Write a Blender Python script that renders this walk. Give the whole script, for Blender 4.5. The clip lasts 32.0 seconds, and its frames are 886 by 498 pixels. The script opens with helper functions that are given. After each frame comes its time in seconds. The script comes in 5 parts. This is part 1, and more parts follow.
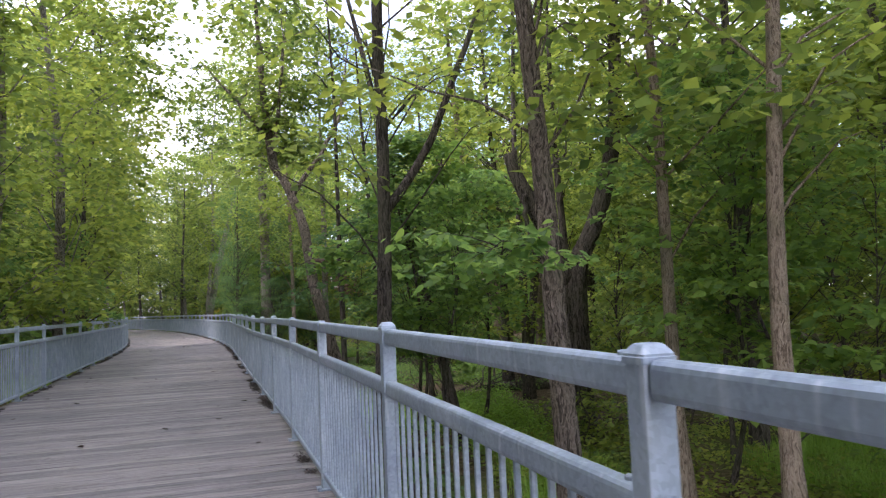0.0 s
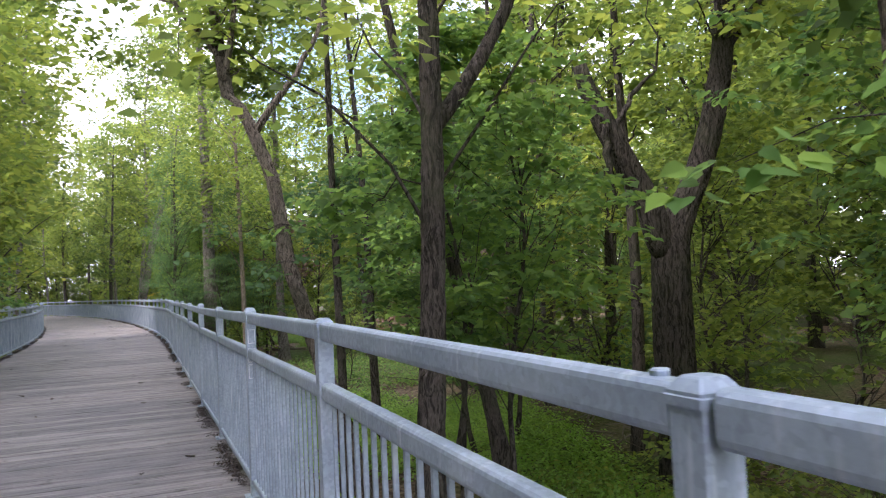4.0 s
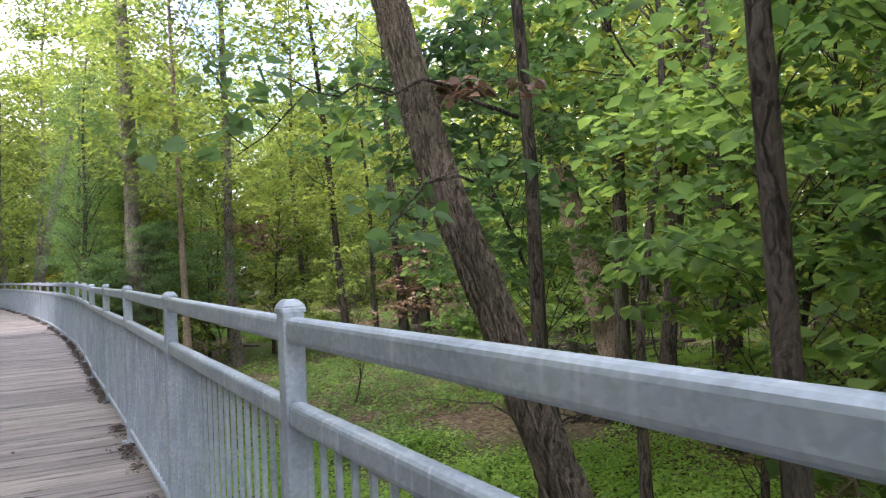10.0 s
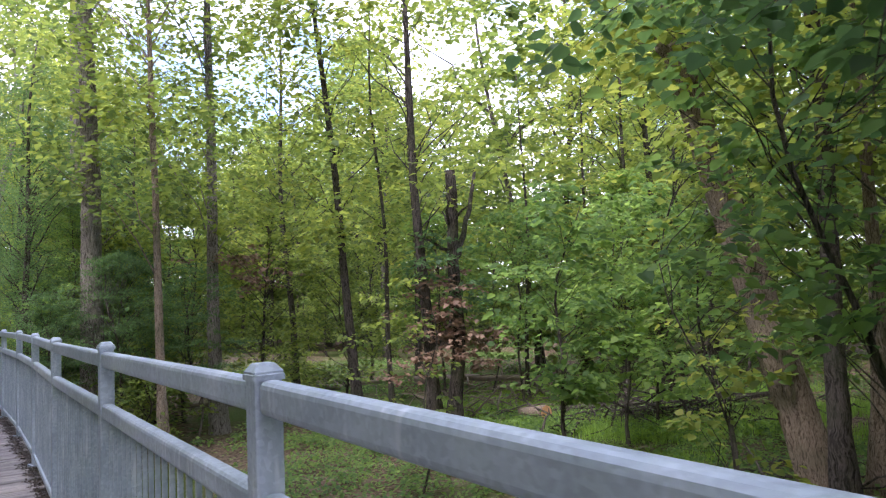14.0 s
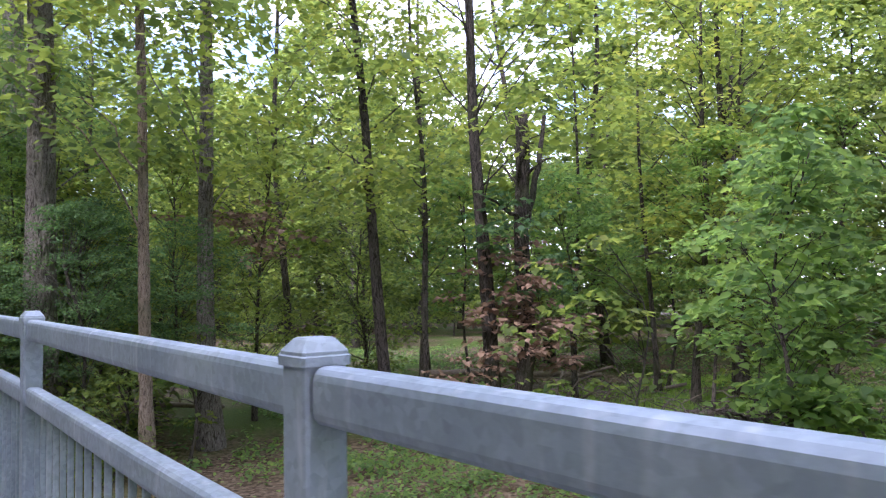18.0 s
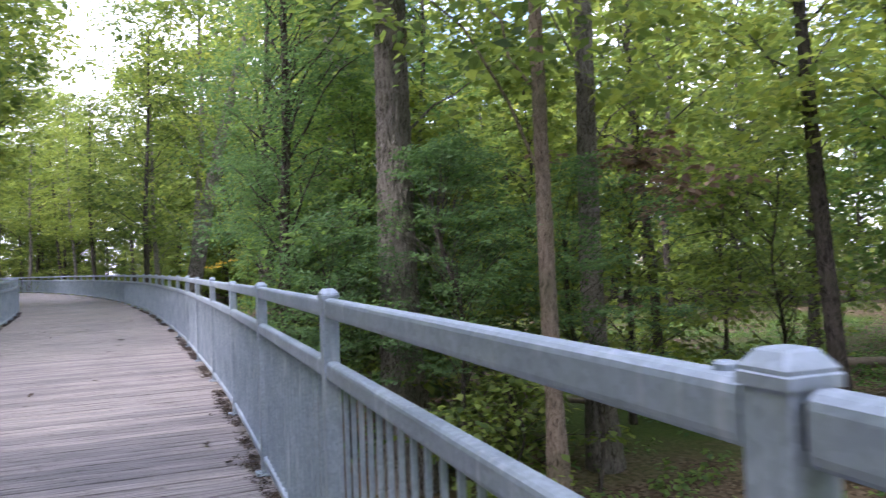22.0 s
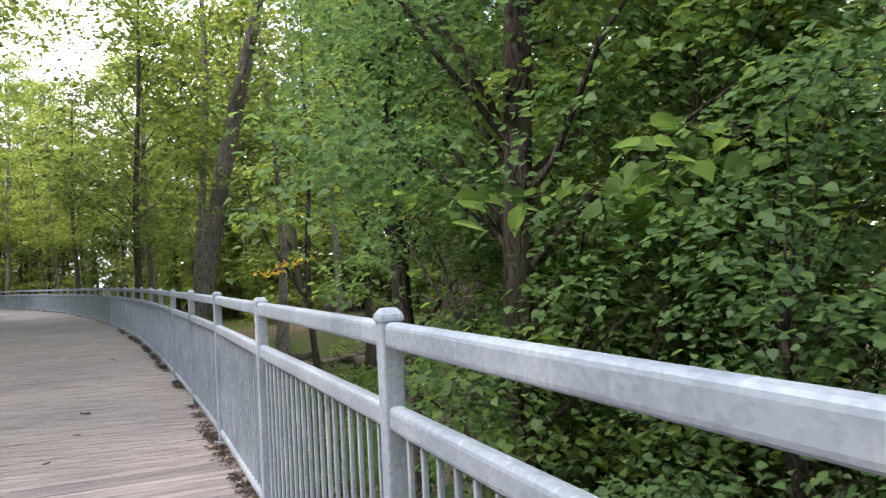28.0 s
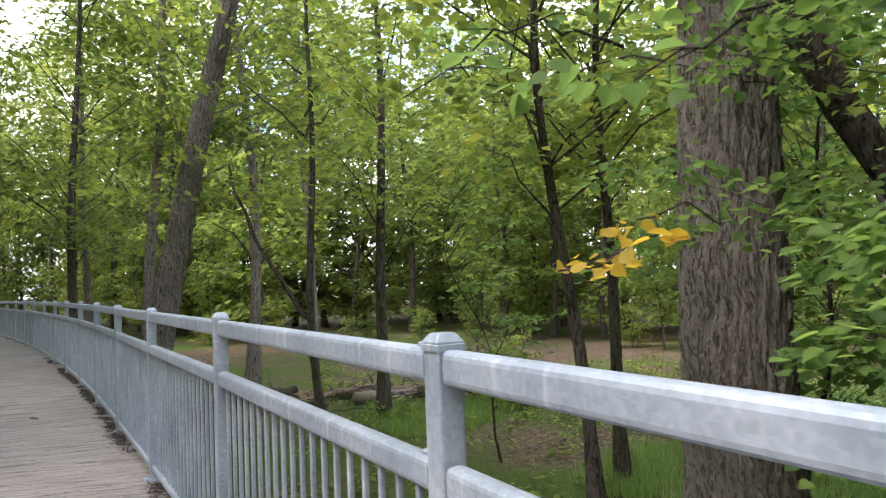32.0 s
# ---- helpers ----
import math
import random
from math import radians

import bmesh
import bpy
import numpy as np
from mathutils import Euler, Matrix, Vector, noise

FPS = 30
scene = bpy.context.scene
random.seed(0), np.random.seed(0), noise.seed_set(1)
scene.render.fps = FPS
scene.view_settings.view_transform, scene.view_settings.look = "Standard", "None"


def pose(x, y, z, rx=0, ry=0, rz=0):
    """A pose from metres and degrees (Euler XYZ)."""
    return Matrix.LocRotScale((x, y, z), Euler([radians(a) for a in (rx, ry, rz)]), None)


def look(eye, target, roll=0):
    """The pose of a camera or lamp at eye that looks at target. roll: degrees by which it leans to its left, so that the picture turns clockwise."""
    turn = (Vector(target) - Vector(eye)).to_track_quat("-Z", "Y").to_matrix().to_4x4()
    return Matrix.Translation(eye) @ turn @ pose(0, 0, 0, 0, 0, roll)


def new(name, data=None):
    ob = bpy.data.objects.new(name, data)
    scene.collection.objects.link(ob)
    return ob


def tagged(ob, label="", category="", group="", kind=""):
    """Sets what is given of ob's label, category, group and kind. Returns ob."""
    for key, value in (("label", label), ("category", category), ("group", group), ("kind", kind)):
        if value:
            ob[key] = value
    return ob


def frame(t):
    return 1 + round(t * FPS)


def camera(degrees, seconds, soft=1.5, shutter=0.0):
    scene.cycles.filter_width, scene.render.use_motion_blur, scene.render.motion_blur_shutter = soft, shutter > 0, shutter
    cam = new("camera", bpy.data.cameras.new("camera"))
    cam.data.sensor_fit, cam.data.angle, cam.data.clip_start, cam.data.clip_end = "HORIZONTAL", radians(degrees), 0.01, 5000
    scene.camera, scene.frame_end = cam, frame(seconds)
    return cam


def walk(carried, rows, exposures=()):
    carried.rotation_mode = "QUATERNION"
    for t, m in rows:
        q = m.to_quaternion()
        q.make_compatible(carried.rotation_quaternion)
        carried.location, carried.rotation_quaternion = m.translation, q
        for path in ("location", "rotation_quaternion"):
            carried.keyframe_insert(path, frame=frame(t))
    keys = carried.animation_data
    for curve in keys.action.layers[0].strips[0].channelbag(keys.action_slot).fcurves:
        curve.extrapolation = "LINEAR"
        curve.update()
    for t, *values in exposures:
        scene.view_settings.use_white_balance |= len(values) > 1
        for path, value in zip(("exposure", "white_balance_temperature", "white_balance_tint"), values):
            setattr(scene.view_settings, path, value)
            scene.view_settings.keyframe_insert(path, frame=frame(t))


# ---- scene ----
cam = camera(62.3, 32.0, soft=1.2, shutter=0.2)

PATH = [
    (0, (-0.225, -1.241, 1.496), (-0.093, 0.749, 1.641), -2.5),
    (0.5, (-0.379, -0.551, 1.478), (-0.235, 1.439, 1.614), -1.4),
    (1, (-0.531, 0.118, 1.46), (-0.208, 2.09, 1.555), -0.2),
    (1.5, (-0.691, 0.74, 1.478), (-0.365, 2.714, 1.491), -0.9),
    (2, (-0.844, 1.411, 1.485), (-0.51, 3.383, 1.502), -1.6),
    (2.5, (-0.992, 2.046, 1.536), (-0.646, 4.015, 1.608), -3.1),
    (3, (-1.165, 2.659, 1.556), (-0.838, 4.63, 1.646), -3.0),
    (3.5, (-1.284, 3.332, 1.545), (-1.006, 5.31, 1.645), -2.5),
    (5.5, (-1.77, 6.114, 1.522), (-1.449, 8.088, 1.553), -3.4),
    (6, (-2.024, 6.804, 1.52), (-1.757, 8.786, 1.549), -2.7),
    (6.5, (-2.172, 7.464, 1.496), (-1.852, 9.438, 1.53), -2.3),
    (7, (-2.387, 8.143, 1.501), (-2.038, 10.112, 1.522), -2.1),
    (7.5, (-2.518, 8.748, 1.5), (-2.093, 10.702, 1.507), -2.0),
    (8, (-2.681, 9.406, 1.522), (-2.242, 11.357, 1.526), -1.4),
    (8.5, (-2.856, 10.034, 1.528), (-2.382, 11.977, 1.542), -1.8),
    (9, (-3.065, 10.745, 1.514), (-2.602, 12.69, 1.536), -4.2),
    (9.5, (-3.255, 11.377, 1.504), (-2.783, 13.321, 1.539), -2.4),
    (10, (-3.362, 12.069, 1.494), (-2.855, 14.003, 1.531), -2.4),
    (10.5, (-3.525, 12.742, 1.511), (-2.888, 14.638, 1.546), -2.0),
    (11, (-3.662, 13.425, 1.485), (-3.011, 15.316, 1.505), -0.8),
    (11.5, (-3.855, 14.137, 1.497), (-3.239, 16.039, 1.515), -0.6),
    (12, (-3.957, 14.778, 1.487), (-3.319, 16.673, 1.512), -2.2),
    (12.5, (-4.125, 15.389, 1.504), (-3.485, 17.282, 1.588), -2.8),
    (13, (-4.296, 16.022, 1.499), (-3.65, 17.912, 1.612), -2.5),
    (13.5, (-4.446, 16.67, 1.513), (-3.806, 18.56, 1.644), -3.4),
    (14, (-4.611, 17.311, 1.533), (-3.966, 19.199, 1.68), -2.5),
    (14.5, (-4.739, 17.975, 1.546), (-4.091, 19.86, 1.701), -2.5),
    (16.5, (-5.315, 20.873, 1.482), (-4.612, 22.736, 1.66), 0.7),
    (17, (-5.626, 21.595, 1.5), (-4.896, 23.449, 1.669), 0.4),
    (17.5, (-5.762, 22.254, 1.476), (-4.989, 24.091, 1.643), -0.5),
    (18, (-5.949, 22.839, 1.466), (-5.124, 24.657, 1.57), -1.1),
    (18.5, (-6.068, 23.321, 1.484), (-5.11, 25.074, 1.582), -1.3),
    (19, (-6.217, 23.874, 1.5), (-5.269, 25.632, 1.599), -1.6),
    (19.5, (-6.319, 24.478, 1.519), (-5.307, 26.2, 1.622), -1.3),
    (20, (-6.454, 25.115, 1.528), (-5.492, 26.866, 1.616), -1.4),
    (20.5, (-6.671, 25.812, 1.553), (-5.871, 27.644, 1.626), -1.4),
    (21, (-6.841, 26.506, 1.549), (-6.294, 28.429, 1.603), -3.3),
    (21.5, (-7.085, 27.147, 1.538), (-6.668, 29.102, 1.604), -2.4),
    (22, (-7.299, 27.834, 1.524), (-7.149, 29.828, 1.554), -2.1),
    (22.5, (-7.569, 28.554, 1.509), (-7.762, 30.544, 1.481), -1.6),
    (23, (-7.754, 29.163, 1.498), (-8.092, 31.134, 1.444), -1.7),
    (23.5, (-8.012, 29.812, 1.487), (-8.52, 31.746, 1.427), -0.4),
    (24, (-8.179, 30.445, 1.497), (-8.683, 32.379, 1.435), -0.4),
    (24.5, (-8.377, 31.103, 1.501), (-8.881, 33.038, 1.442), -0.6),
    (25, (-8.556, 31.733, 1.519), (-8.885, 33.706, 1.486), -0.6),
    (25.5, (-8.714, 32.372, 1.536), (-9.024, 34.348, 1.515), -1.6),
    (26, (-8.933, 33.032, 1.546), (-9.114, 35.024, 1.535), -1.6),
    (26.5, (-9.119, 33.733, 1.537), (-9.26, 35.728, 1.526), -2.3),
    (28.5, (-9.915, 36.235, 1.522), (-9.677, 38.219, 1.616), -2.8),
    (29, (-10.129, 36.917, 1.513), (-9.871, 38.896, 1.652), -2.6),
    (29.5, (-10.321, 37.551, 1.507), (-10.047, 39.526, 1.657), -2.0),
    (30, (-10.595, 38.169, 1.515), (-10.375, 40.152, 1.666), -1.5),
    (30.5, (-10.874, 38.792, 1.514), (-10.643, 40.773, 1.663), -1.1),
    (31, (-11.147, 39.44, 1.511), (-10.931, 41.427, 1.594), -2.2),
    (31.5, (-11.363, 40.123, 1.521), (-11.051, 42.097, 1.603), -1.6),
    (32, (-11.529, 40.864, 1.525), (-11.206, 42.836, 1.612), -2.1),
]
walk(cam, [(t, look(eye, target, roll)) for t, eye, target, roll in PATH], [(0, 1.6, 5900, 22), (3, 1.8, 5900, 23), (7, 2.05, 5950, 22), (11, 2.2, 6100, 22), (14, 1.95, 5750, 27), (18, 1.95, 5500, 29), (21, 1.95, 5550, 28), (24, 1.9, 5900, 22), (28, 1.9, 6150, 19), (32, 2.0, 6200, 19)])

# ---------------- light ----------------
world = bpy.data.worlds.new("world")
scene.world = world
world.use_nodes = True
wn, wl = world.node_tree.nodes, world.node_tree.links
wn.clear()
sky = wn.new("ShaderNodeTexSky")
sky.sky_type, sky.sun_disc = "NISHITA", False
sky.sun_elevation, sky.sun_rotation = radians(51), radians(237)
sky.air_density, sky.dust_density = 1.2, 2.0
coord = wn.new("ShaderNodeTexCoord")
cloud = wn.new("ShaderNodeTexNoise")
cloud.inputs["Scale"].default_value, cloud.inputs["Detail"].default_value = 2.6, 8.0
cloud.inputs["Roughness"].default_value = 0.58
ramp = wn.new("ShaderNodeValToRGB")
ramp.color_ramp.elements[0].position, ramp.color_ramp.elements[1].position = 0.42, 0.60
mixc = wn.new("ShaderNodeMixRGB")
mixc.inputs[2].default_value = (10.0, 9.9, 10.1, 1)
back = wn.new("ShaderNodeBackground")
back.inputs["Strength"].default_value = 0.15
outw = wn.new("ShaderNodeOutputWorld")
wl.new(coord.outputs["Generated"], cloud.inputs["Vector"])
wl.new(cloud.outputs["Fac"], ramp.inputs["Fac"])
wl.new(ramp.outputs["Color"], mixc.inputs[0])
wl.new(sky.outputs["Color"], mixc.inputs[1])
wl.new(mixc.outputs["Color"], back.inputs["Color"])
wl.new(back.outputs["Background"], outw.inputs["Surface"])

sun = new("sun", bpy.data.lights.new("sun", "SUN"))
sun.data.energy, sun.data.angle, sun.data.color = 1.15, radians(18), (1.0, 0.94, 0.82)
sun.matrix_world = look((-34, 2, 50), (0, 24, 0))


# ---------------- materials ----------------
def material(name):
    m = bpy.data.materials.new(name)
    m.use_nodes = True
    n, l = m.node_tree.nodes, m.node_tree.links
    return m, n, l, n["Principled BSDF"]


def texture(n, l, kind, scale, source=None, stretch=None, **values):
    node = n.new(kind)
    node.inputs["Scale"].default_value = scale
    for key, v in values.items():
        node.inputs[key].default_value = v
    if source is not None:
        if stretch:
            m = n.new("ShaderNodeMapping")
            m.inputs["Scale"].default_value = stretch
            l.new(source, m.inputs["Vector"])
            source = m.outputs["Vector"]
        l.new(source, node.inputs["Vector"])
    return node


def ramp_of(n, l, fac, *stops):
    r = n.new("ShaderNodeValToRGB")
    while len(r.color_ramp.elements) < len(stops):
        r.color_ramp.elements.new(0.5)
    for e, (p, c) in zip(r.color_ramp.elements, stops):
        e.position, e.color = p, (*c, 1)
    l.new(fac, r.inputs["Fac"])
    return r


def blend(n, l, mode, fac, a, b):
    m = n.new("ShaderNodeMixRGB")
    m.blend_type = mode
    if isinstance(fac, float):
        m.inputs[0].default_value = fac
    else:
        l.new(fac, m.inputs[0])
    for k, s in ((1, a), (2, b)):
        if isinstance(s, tuple):
            m.inputs[k].default_value = (*s, 1)
        else:
            l.new(s, m.inputs[k])
    return m.outputs[0]


def bump(n, l, height, strength, distance, shader):
    b = n.new("ShaderNodeBump")
    b.inputs["Strength"].default_value, b.inputs["Distance"].default_value = strength, distance
    l.new(height, b.inputs["Height"])
    l.new(b.outputs["Normal"], shader.inputs["Normal"])


def galvanised():
    m, n, l, p = material("galvanised_steel")
    pos = n.new("ShaderNodeNewGeometry").outputs["Position"]
    big = texture(n, l, "ShaderNodeTexNoise", 3.0, pos, Detail=6.0, Roughness=0.6)
    spangle = texture(n, l, "ShaderNodeTexVoronoi", 70.0, pos)
    runs = texture(n, l, "ShaderNodeTexNoise", 26.0, pos, (1, 1, 0.12), Detail=4.0)
    base = ramp_of(n, l, big.outputs["Fac"], (0.25, (0.235, 0.28, 0.34)), (0.5, (0.33, 0.38, 0.445)), (0.75, (0.44, 0.49, 0.55)))
    mono = n.new("ShaderNodeRGBToBW")
    l.new(spangle.outputs["Color"], mono.inputs[0])
    c = blend(n, l, "OVERLAY", 0.16, base.outputs[0], mono.outputs[0])
    grey = n.new("ShaderNodeHueSaturation")
    grey.inputs["Saturation"].default_value = 1.0
    l.new(c, grey.inputs["Color"])
    streak = ramp_of(n, l, runs.outputs["Fac"], (0.60, (0, 0, 0)), (0.72, (1, 1, 1)))
    c = blend(n, l, "MIX", streak.outputs[0], grey.outputs[0], (0.62, 0.65, 0.69))
    half = blend(n, l, "MIX", 0.55, grey.outputs[0], c)
    rust = ramp_of(n, l, texture(n, l, "ShaderNodeTexNoise", 9.0, pos, Detail=8.0).outputs["Fac"], (0.70, (0, 0, 0)), (0.80, (0.6, 0.6, 0.6)))
    c = blend(n, l, "MIX", rust.outputs[0], half, (0.26, 0.24, 0.23))
    l.new(c, p.inputs["Base Color"])
    p.inputs["Metallic"].default_value = 0.25
    rough = ramp_of(n, l, big.outputs["Fac"], (0.3, (0.46, 0.46, 0.46)), (0.7, (0.62, 0.62, 0.62)))
    l.new(rough.outputs[0], p.inputs["Roughness"])
    fine = texture(n, l, "ShaderNodeTexNoise", 120.0, pos, Detail=3.0)
    bump(n, l, fine.outputs["Fac"], 0.25, 0.002, p)
    return m


def plank_wood():
    m, n, l, p = material("weathered_decking")
    where = n.new("ShaderNodeTexCoord").outputs["Object"]
    pos = n.new("ShaderNodeNewGeometry").outputs["Position"]
    one = n.new("ShaderNodeObjectInfo").outputs["Random"]
    isle = n.new("ShaderNodeNewGeometry").outputs["Random Per Island"]
    shift = n.new("ShaderNodeVectorMath")
    shift.operation = "MULTIPLY_ADD"
    comb = n.new("ShaderNodeCombineXYZ")
    for k in range(3):
        l.new(one, comb.inputs[k])
    l.new(comb.outputs[0], shift.inputs[0])
    shift.inputs[1].default_value = (37, 11, 5)
    l.new(where, shift.inputs[2])
    grain = texture(n, l, "ShaderNodeTexNoise", 30.0, shift.outputs[0], (0.06, 2.2, 1), Detail=8.0, Roughness=0.65)
    broad = texture(n, l, "ShaderNodeTexNoise", 0.55, pos, Detail=5.0, Roughness=0.6)
    stain = texture(n, l, "ShaderNodeTexNoise", 5.0, pos, Detail=6.0, Roughness=0.7)
    c = ramp_of(n, l, grain.outputs["Fac"], (0.28, (0.042, 0.039, 0.038)), (0.42, (0.19, 0.170, 0.165)), (0.60, (0.335, 0.303, 0.293)), (0.8, (0.455, 0.415, 0.40))).outputs[0]
    tone = ramp_of(n, l, one, (0.0, (0.70, 0.69, 0.70)), (0.5, (0.98, 0.96, 0.95)), (1.0, (1.2, 1.16, 1.10)))
    c = blend(n, l, "MULTIPLY", 1.0, c, tone.outputs[0])
    wet = ramp_of(n, l, broad.outputs["Fac"], (0.35, (0.78, 0.78, 0.80)), (0.6, (1.0, 0.985, 0.97)))
    c = blend(n, l, "MULTIPLY", 1.0, c, wet.outputs[0])
    spot = ramp_of(n, l, stain.outputs["Fac"], (0.58, (1, 1, 1)), (0.72, (0.45, 0.43, 0.42)))
    c = blend(n, l, "MULTIPLY", 1.0, c, spot.outputs[0])
    l.new(c, p.inputs["Base Color"])
    p.inputs["Roughness"].default_value = 0.85
    grooves = texture(n, l, "ShaderNodeTexNoise", 60.0, shift.outputs[0], (0.03, 1.6, 1), Detail=4.0)
    bump(n, l, grooves.outputs["Fac"], 0.9, 0.012, p)
    return m


def bark(name, dark, mid, light, ridge, deep=0.035):
    m, n, l, p = material(name)
    where = n.new("ShaderNodeTexCoord").outputs["Object"]
    pos = n.new("ShaderNodeNewGeometry").outputs["Position"]
    warp = texture(n, l, "ShaderNodeTexNoise", 2.5, pos, Detail=3.0)
    bent = n.new("ShaderNodeVectorMath")
    bent.operation = "MULTIPLY_ADD"
    l.new(warp.outputs["Color"], bent.inputs[0])
    bent.inputs[1].default_value = (0.22, 0.22, 0.3)
    l.new(pos, bent.inputs[2])
    plates = texture(n, l, "ShaderNodeTexNoise", ridge, bent.outputs[0], (1, 1, 0.10), Detail=5.0, Roughness=0.6, Distortion=0.8)
    fibre = texture(n, l, "ShaderNodeTexNoise", ridge * 2.4, bent.outputs[0], (1, 1, 0.14), Detail=7.0, Roughness=0.7)
    moss = texture(n, l, "ShaderNodeTexNoise", 1.3, pos, Detail=6.0)
    crack = ramp_of(n, l, plates.outputs["Fac"], (0.39, (0.16, 0.16, 0.16)), (0.54, (1, 1, 1)), (0.64, (0.8, 0.8, 0.8)))
    mixed = blend(n, l, "MULTIPLY", 0.8, fibre.outputs["Fac"], crack.outputs[0])
    grey = n.new("ShaderNodeRGBToBW")
    l.new(mixed, grey.inputs[0])
    c = ramp_of(n, l, grey.outputs[0], (0.12, dark), (0.36, mid), (0.62, light)).outputs[0]
    green = ramp_of(n, l, moss.outputs["Fac"], (0.5, (0, 0, 0)), (0.75, (0.55, 0.55, 0.55)))
    c = blend(n, l, "MIX", green.outputs[0], c, (0.075, 0.085, 0.045))
    l.new(c, p.inputs["Base Color"])
    p.inputs["Roughness"].default_value = 0.95
    p.inputs["Specular IOR Level"].default_value = 0.15
    bump(n, l, grey.outputs[0], 1.0, deep, p)
    return m


def leaves(name, *stops, gloss=0.58, clear=0.58):
    """Leaf: diffuse and translucent, each leaf its own tint, each tree its own tone."""
    m, n, l, p = material(name)
    isle = n.new("ShaderNodeNewGeometry").outputs["Random Per Island"]
    one = n.new("ShaderNodeObjectInfo").outputs["Random"]
    pos = n.new("ShaderNodeNewGeometry").outputs["Position"]
    patch = texture(n, l, "ShaderNodeTexNoise", 0.35, pos, Detail=2.0)
    t1 = n.new("ShaderNodeMath")
    t1.operation = "MULTIPLY_ADD"
    l.new(isle, t1.inputs[0])
    t1.inputs[1].default_value = 0.5
    t2 = n.new("ShaderNodeMath")
    t2.operation = "MULTIPLY_ADD"
    l.new(one, t2.inputs[0])
    t2.inputs[1].default_value = 0.28
    t3 = n.new("ShaderNodeMath")
    t3.operation = "MULTIPLY_ADD"
    l.new(patch.outputs["Fac"], t3.inputs[0])
    t3.inputs[1].default_value, t3.inputs[2].default_value = 0.5, -0.14
    l.new(t3.outputs[0], t2.inputs[2])
    l.new(t2.outputs[0], t1.inputs[2])
    c = ramp_of(n, l, t1.outputs[0], *stops).outputs[0]
    l.new(c, p.inputs["Base Color"])
    p.inputs["Roughness"].default_value = gloss
    p.inputs["Specular IOR Level"].default_value = 0.3
    tr = n.new("ShaderNodeBsdfTranslucent")
    bright = n.new("ShaderNodeHueSaturation")
    bright.inputs["Hue"].default_value = 0.49
    bright.inputs["Saturation"].default_value = 1.06
    bright.inputs["Value"].default_value = 2.0
    l.new(c, bright.inputs["Color"])
    l.new(bright.outputs[0], tr.inputs["Color"])
    mx = n.new("ShaderNodeMixShader")
    mx.inputs[0].default_value = clear
    l.new(p.outputs[0], mx.inputs[1])
    l.new(tr.outputs[0], mx.inputs[2])
    l.new(mx.outputs[0], n["Material Output"].inputs["Surface"])
    return m


def forest_floor():
    m, n, l, p = material("forest_floor")
    pos = n.new("ShaderNodeNewGeometry").outputs["Position"]
    zone = texture(n, l, "ShaderNodeTexNoise", 0.16, pos, Detail=5.0, Roughness=0.6)
    litter = texture(n, l, "ShaderNodeTexVoronoi", 14.0, pos)
    fine = texture(n, l, "ShaderNodeTexNoise", 22.0, pos, Detail=8.0, Roughness=0.7)
    brown = ramp_of(n, l, litter.outputs["Color"], (0.1, (0.075, 0.053, 0.034)), (0.5, (0.19, 0.135, 0.088)), (0.9, (0.33, 0.25, 0.17)))
    green = ramp_of(n, l, fine.outputs["Fac"], (0.3, (0.05, 0.08, 0.018)), (0.55, (0.12, 0.18, 0.04)), (0.75, (0.21, 0.27, 0.075)))
    fac = ramp_of(n, l, zone.outputs["Fac"], (0.45, (0, 0, 0)), (0.60, (1, 1, 1)))
    c = blend(n, l, "MIX", fac.outputs[0], brown.outputs[0], green.outputs[0])
    dirt = blend(n, l, "MULTIPLY", 0.5, c, fine.outputs["Color"])
    l.new(dirt, p.inputs["Base Color"])
    p.inputs["Roughness"].default_value = 0.95
    p.inputs["Specular IOR Level"].default_value = 0.1
    bump(n, l, fine.outputs["Fac"], 1.0, 0.06, p)
    return m


def plain(name, colour, rough=0.8, metal=0.0):
    m, n, l, p = material(name)
    pos = n.new("ShaderNodeNewGeometry").outputs["Position"]
    t = texture(n, l, "ShaderNodeTexNoise", 18.0, pos, Detail=6.0)
    low, high = tuple(v * 0.75 for v in colour), tuple(v * 1.2 for v in colour)
    l.new(ramp_of(n, l, t.outputs["Fac"], (0.3, low), (0.7, high)).outputs[0], p.inputs["Base Color"])
    p.inputs["Roughness"].default_value, p.inputs["Metallic"].default_value = rough, metal
    bump(n, l, t.outputs["Fac"], 0.4, 0.004, p)
    return m


STEEL = galvanised()
WOOD = plank_wood()
BARK_GREY = bark("grey_ridged_bark", (0.042, 0.036, 0.031), (0.215, 0.19, 0.163), (0.41, 0.375, 0.335), 40.0, 0.05)
BARK_DARK = bark("dark_brown_bark", (0.016, 0.014, 0.012), (0.072, 0.061, 0.052), (0.165, 0.14, 0.12), 26.0)
BARK_BROWN = bark("brown_ridged_bark", (0.032, 0.026, 0.021), (0.145, 0.118, 0.094), (0.33, 0.275, 0.225), 34.0, 0.04)
BARK_PALE = bark("pale_brown_bark", (0.07, 0.052, 0.038), (0.22, 0.17, 0.125), (0.38, 0.31, 0.24), 46.0, 0.02)
LEAF = leaves("green_leaves", (0.05, (0.052, 0.085, 0.030)), (0.40, (0.128, 0.178, 0.043)), (0.75, (0.225, 0.268, 0.055)), (1.0, (0.33, 0.325, 0.075)))
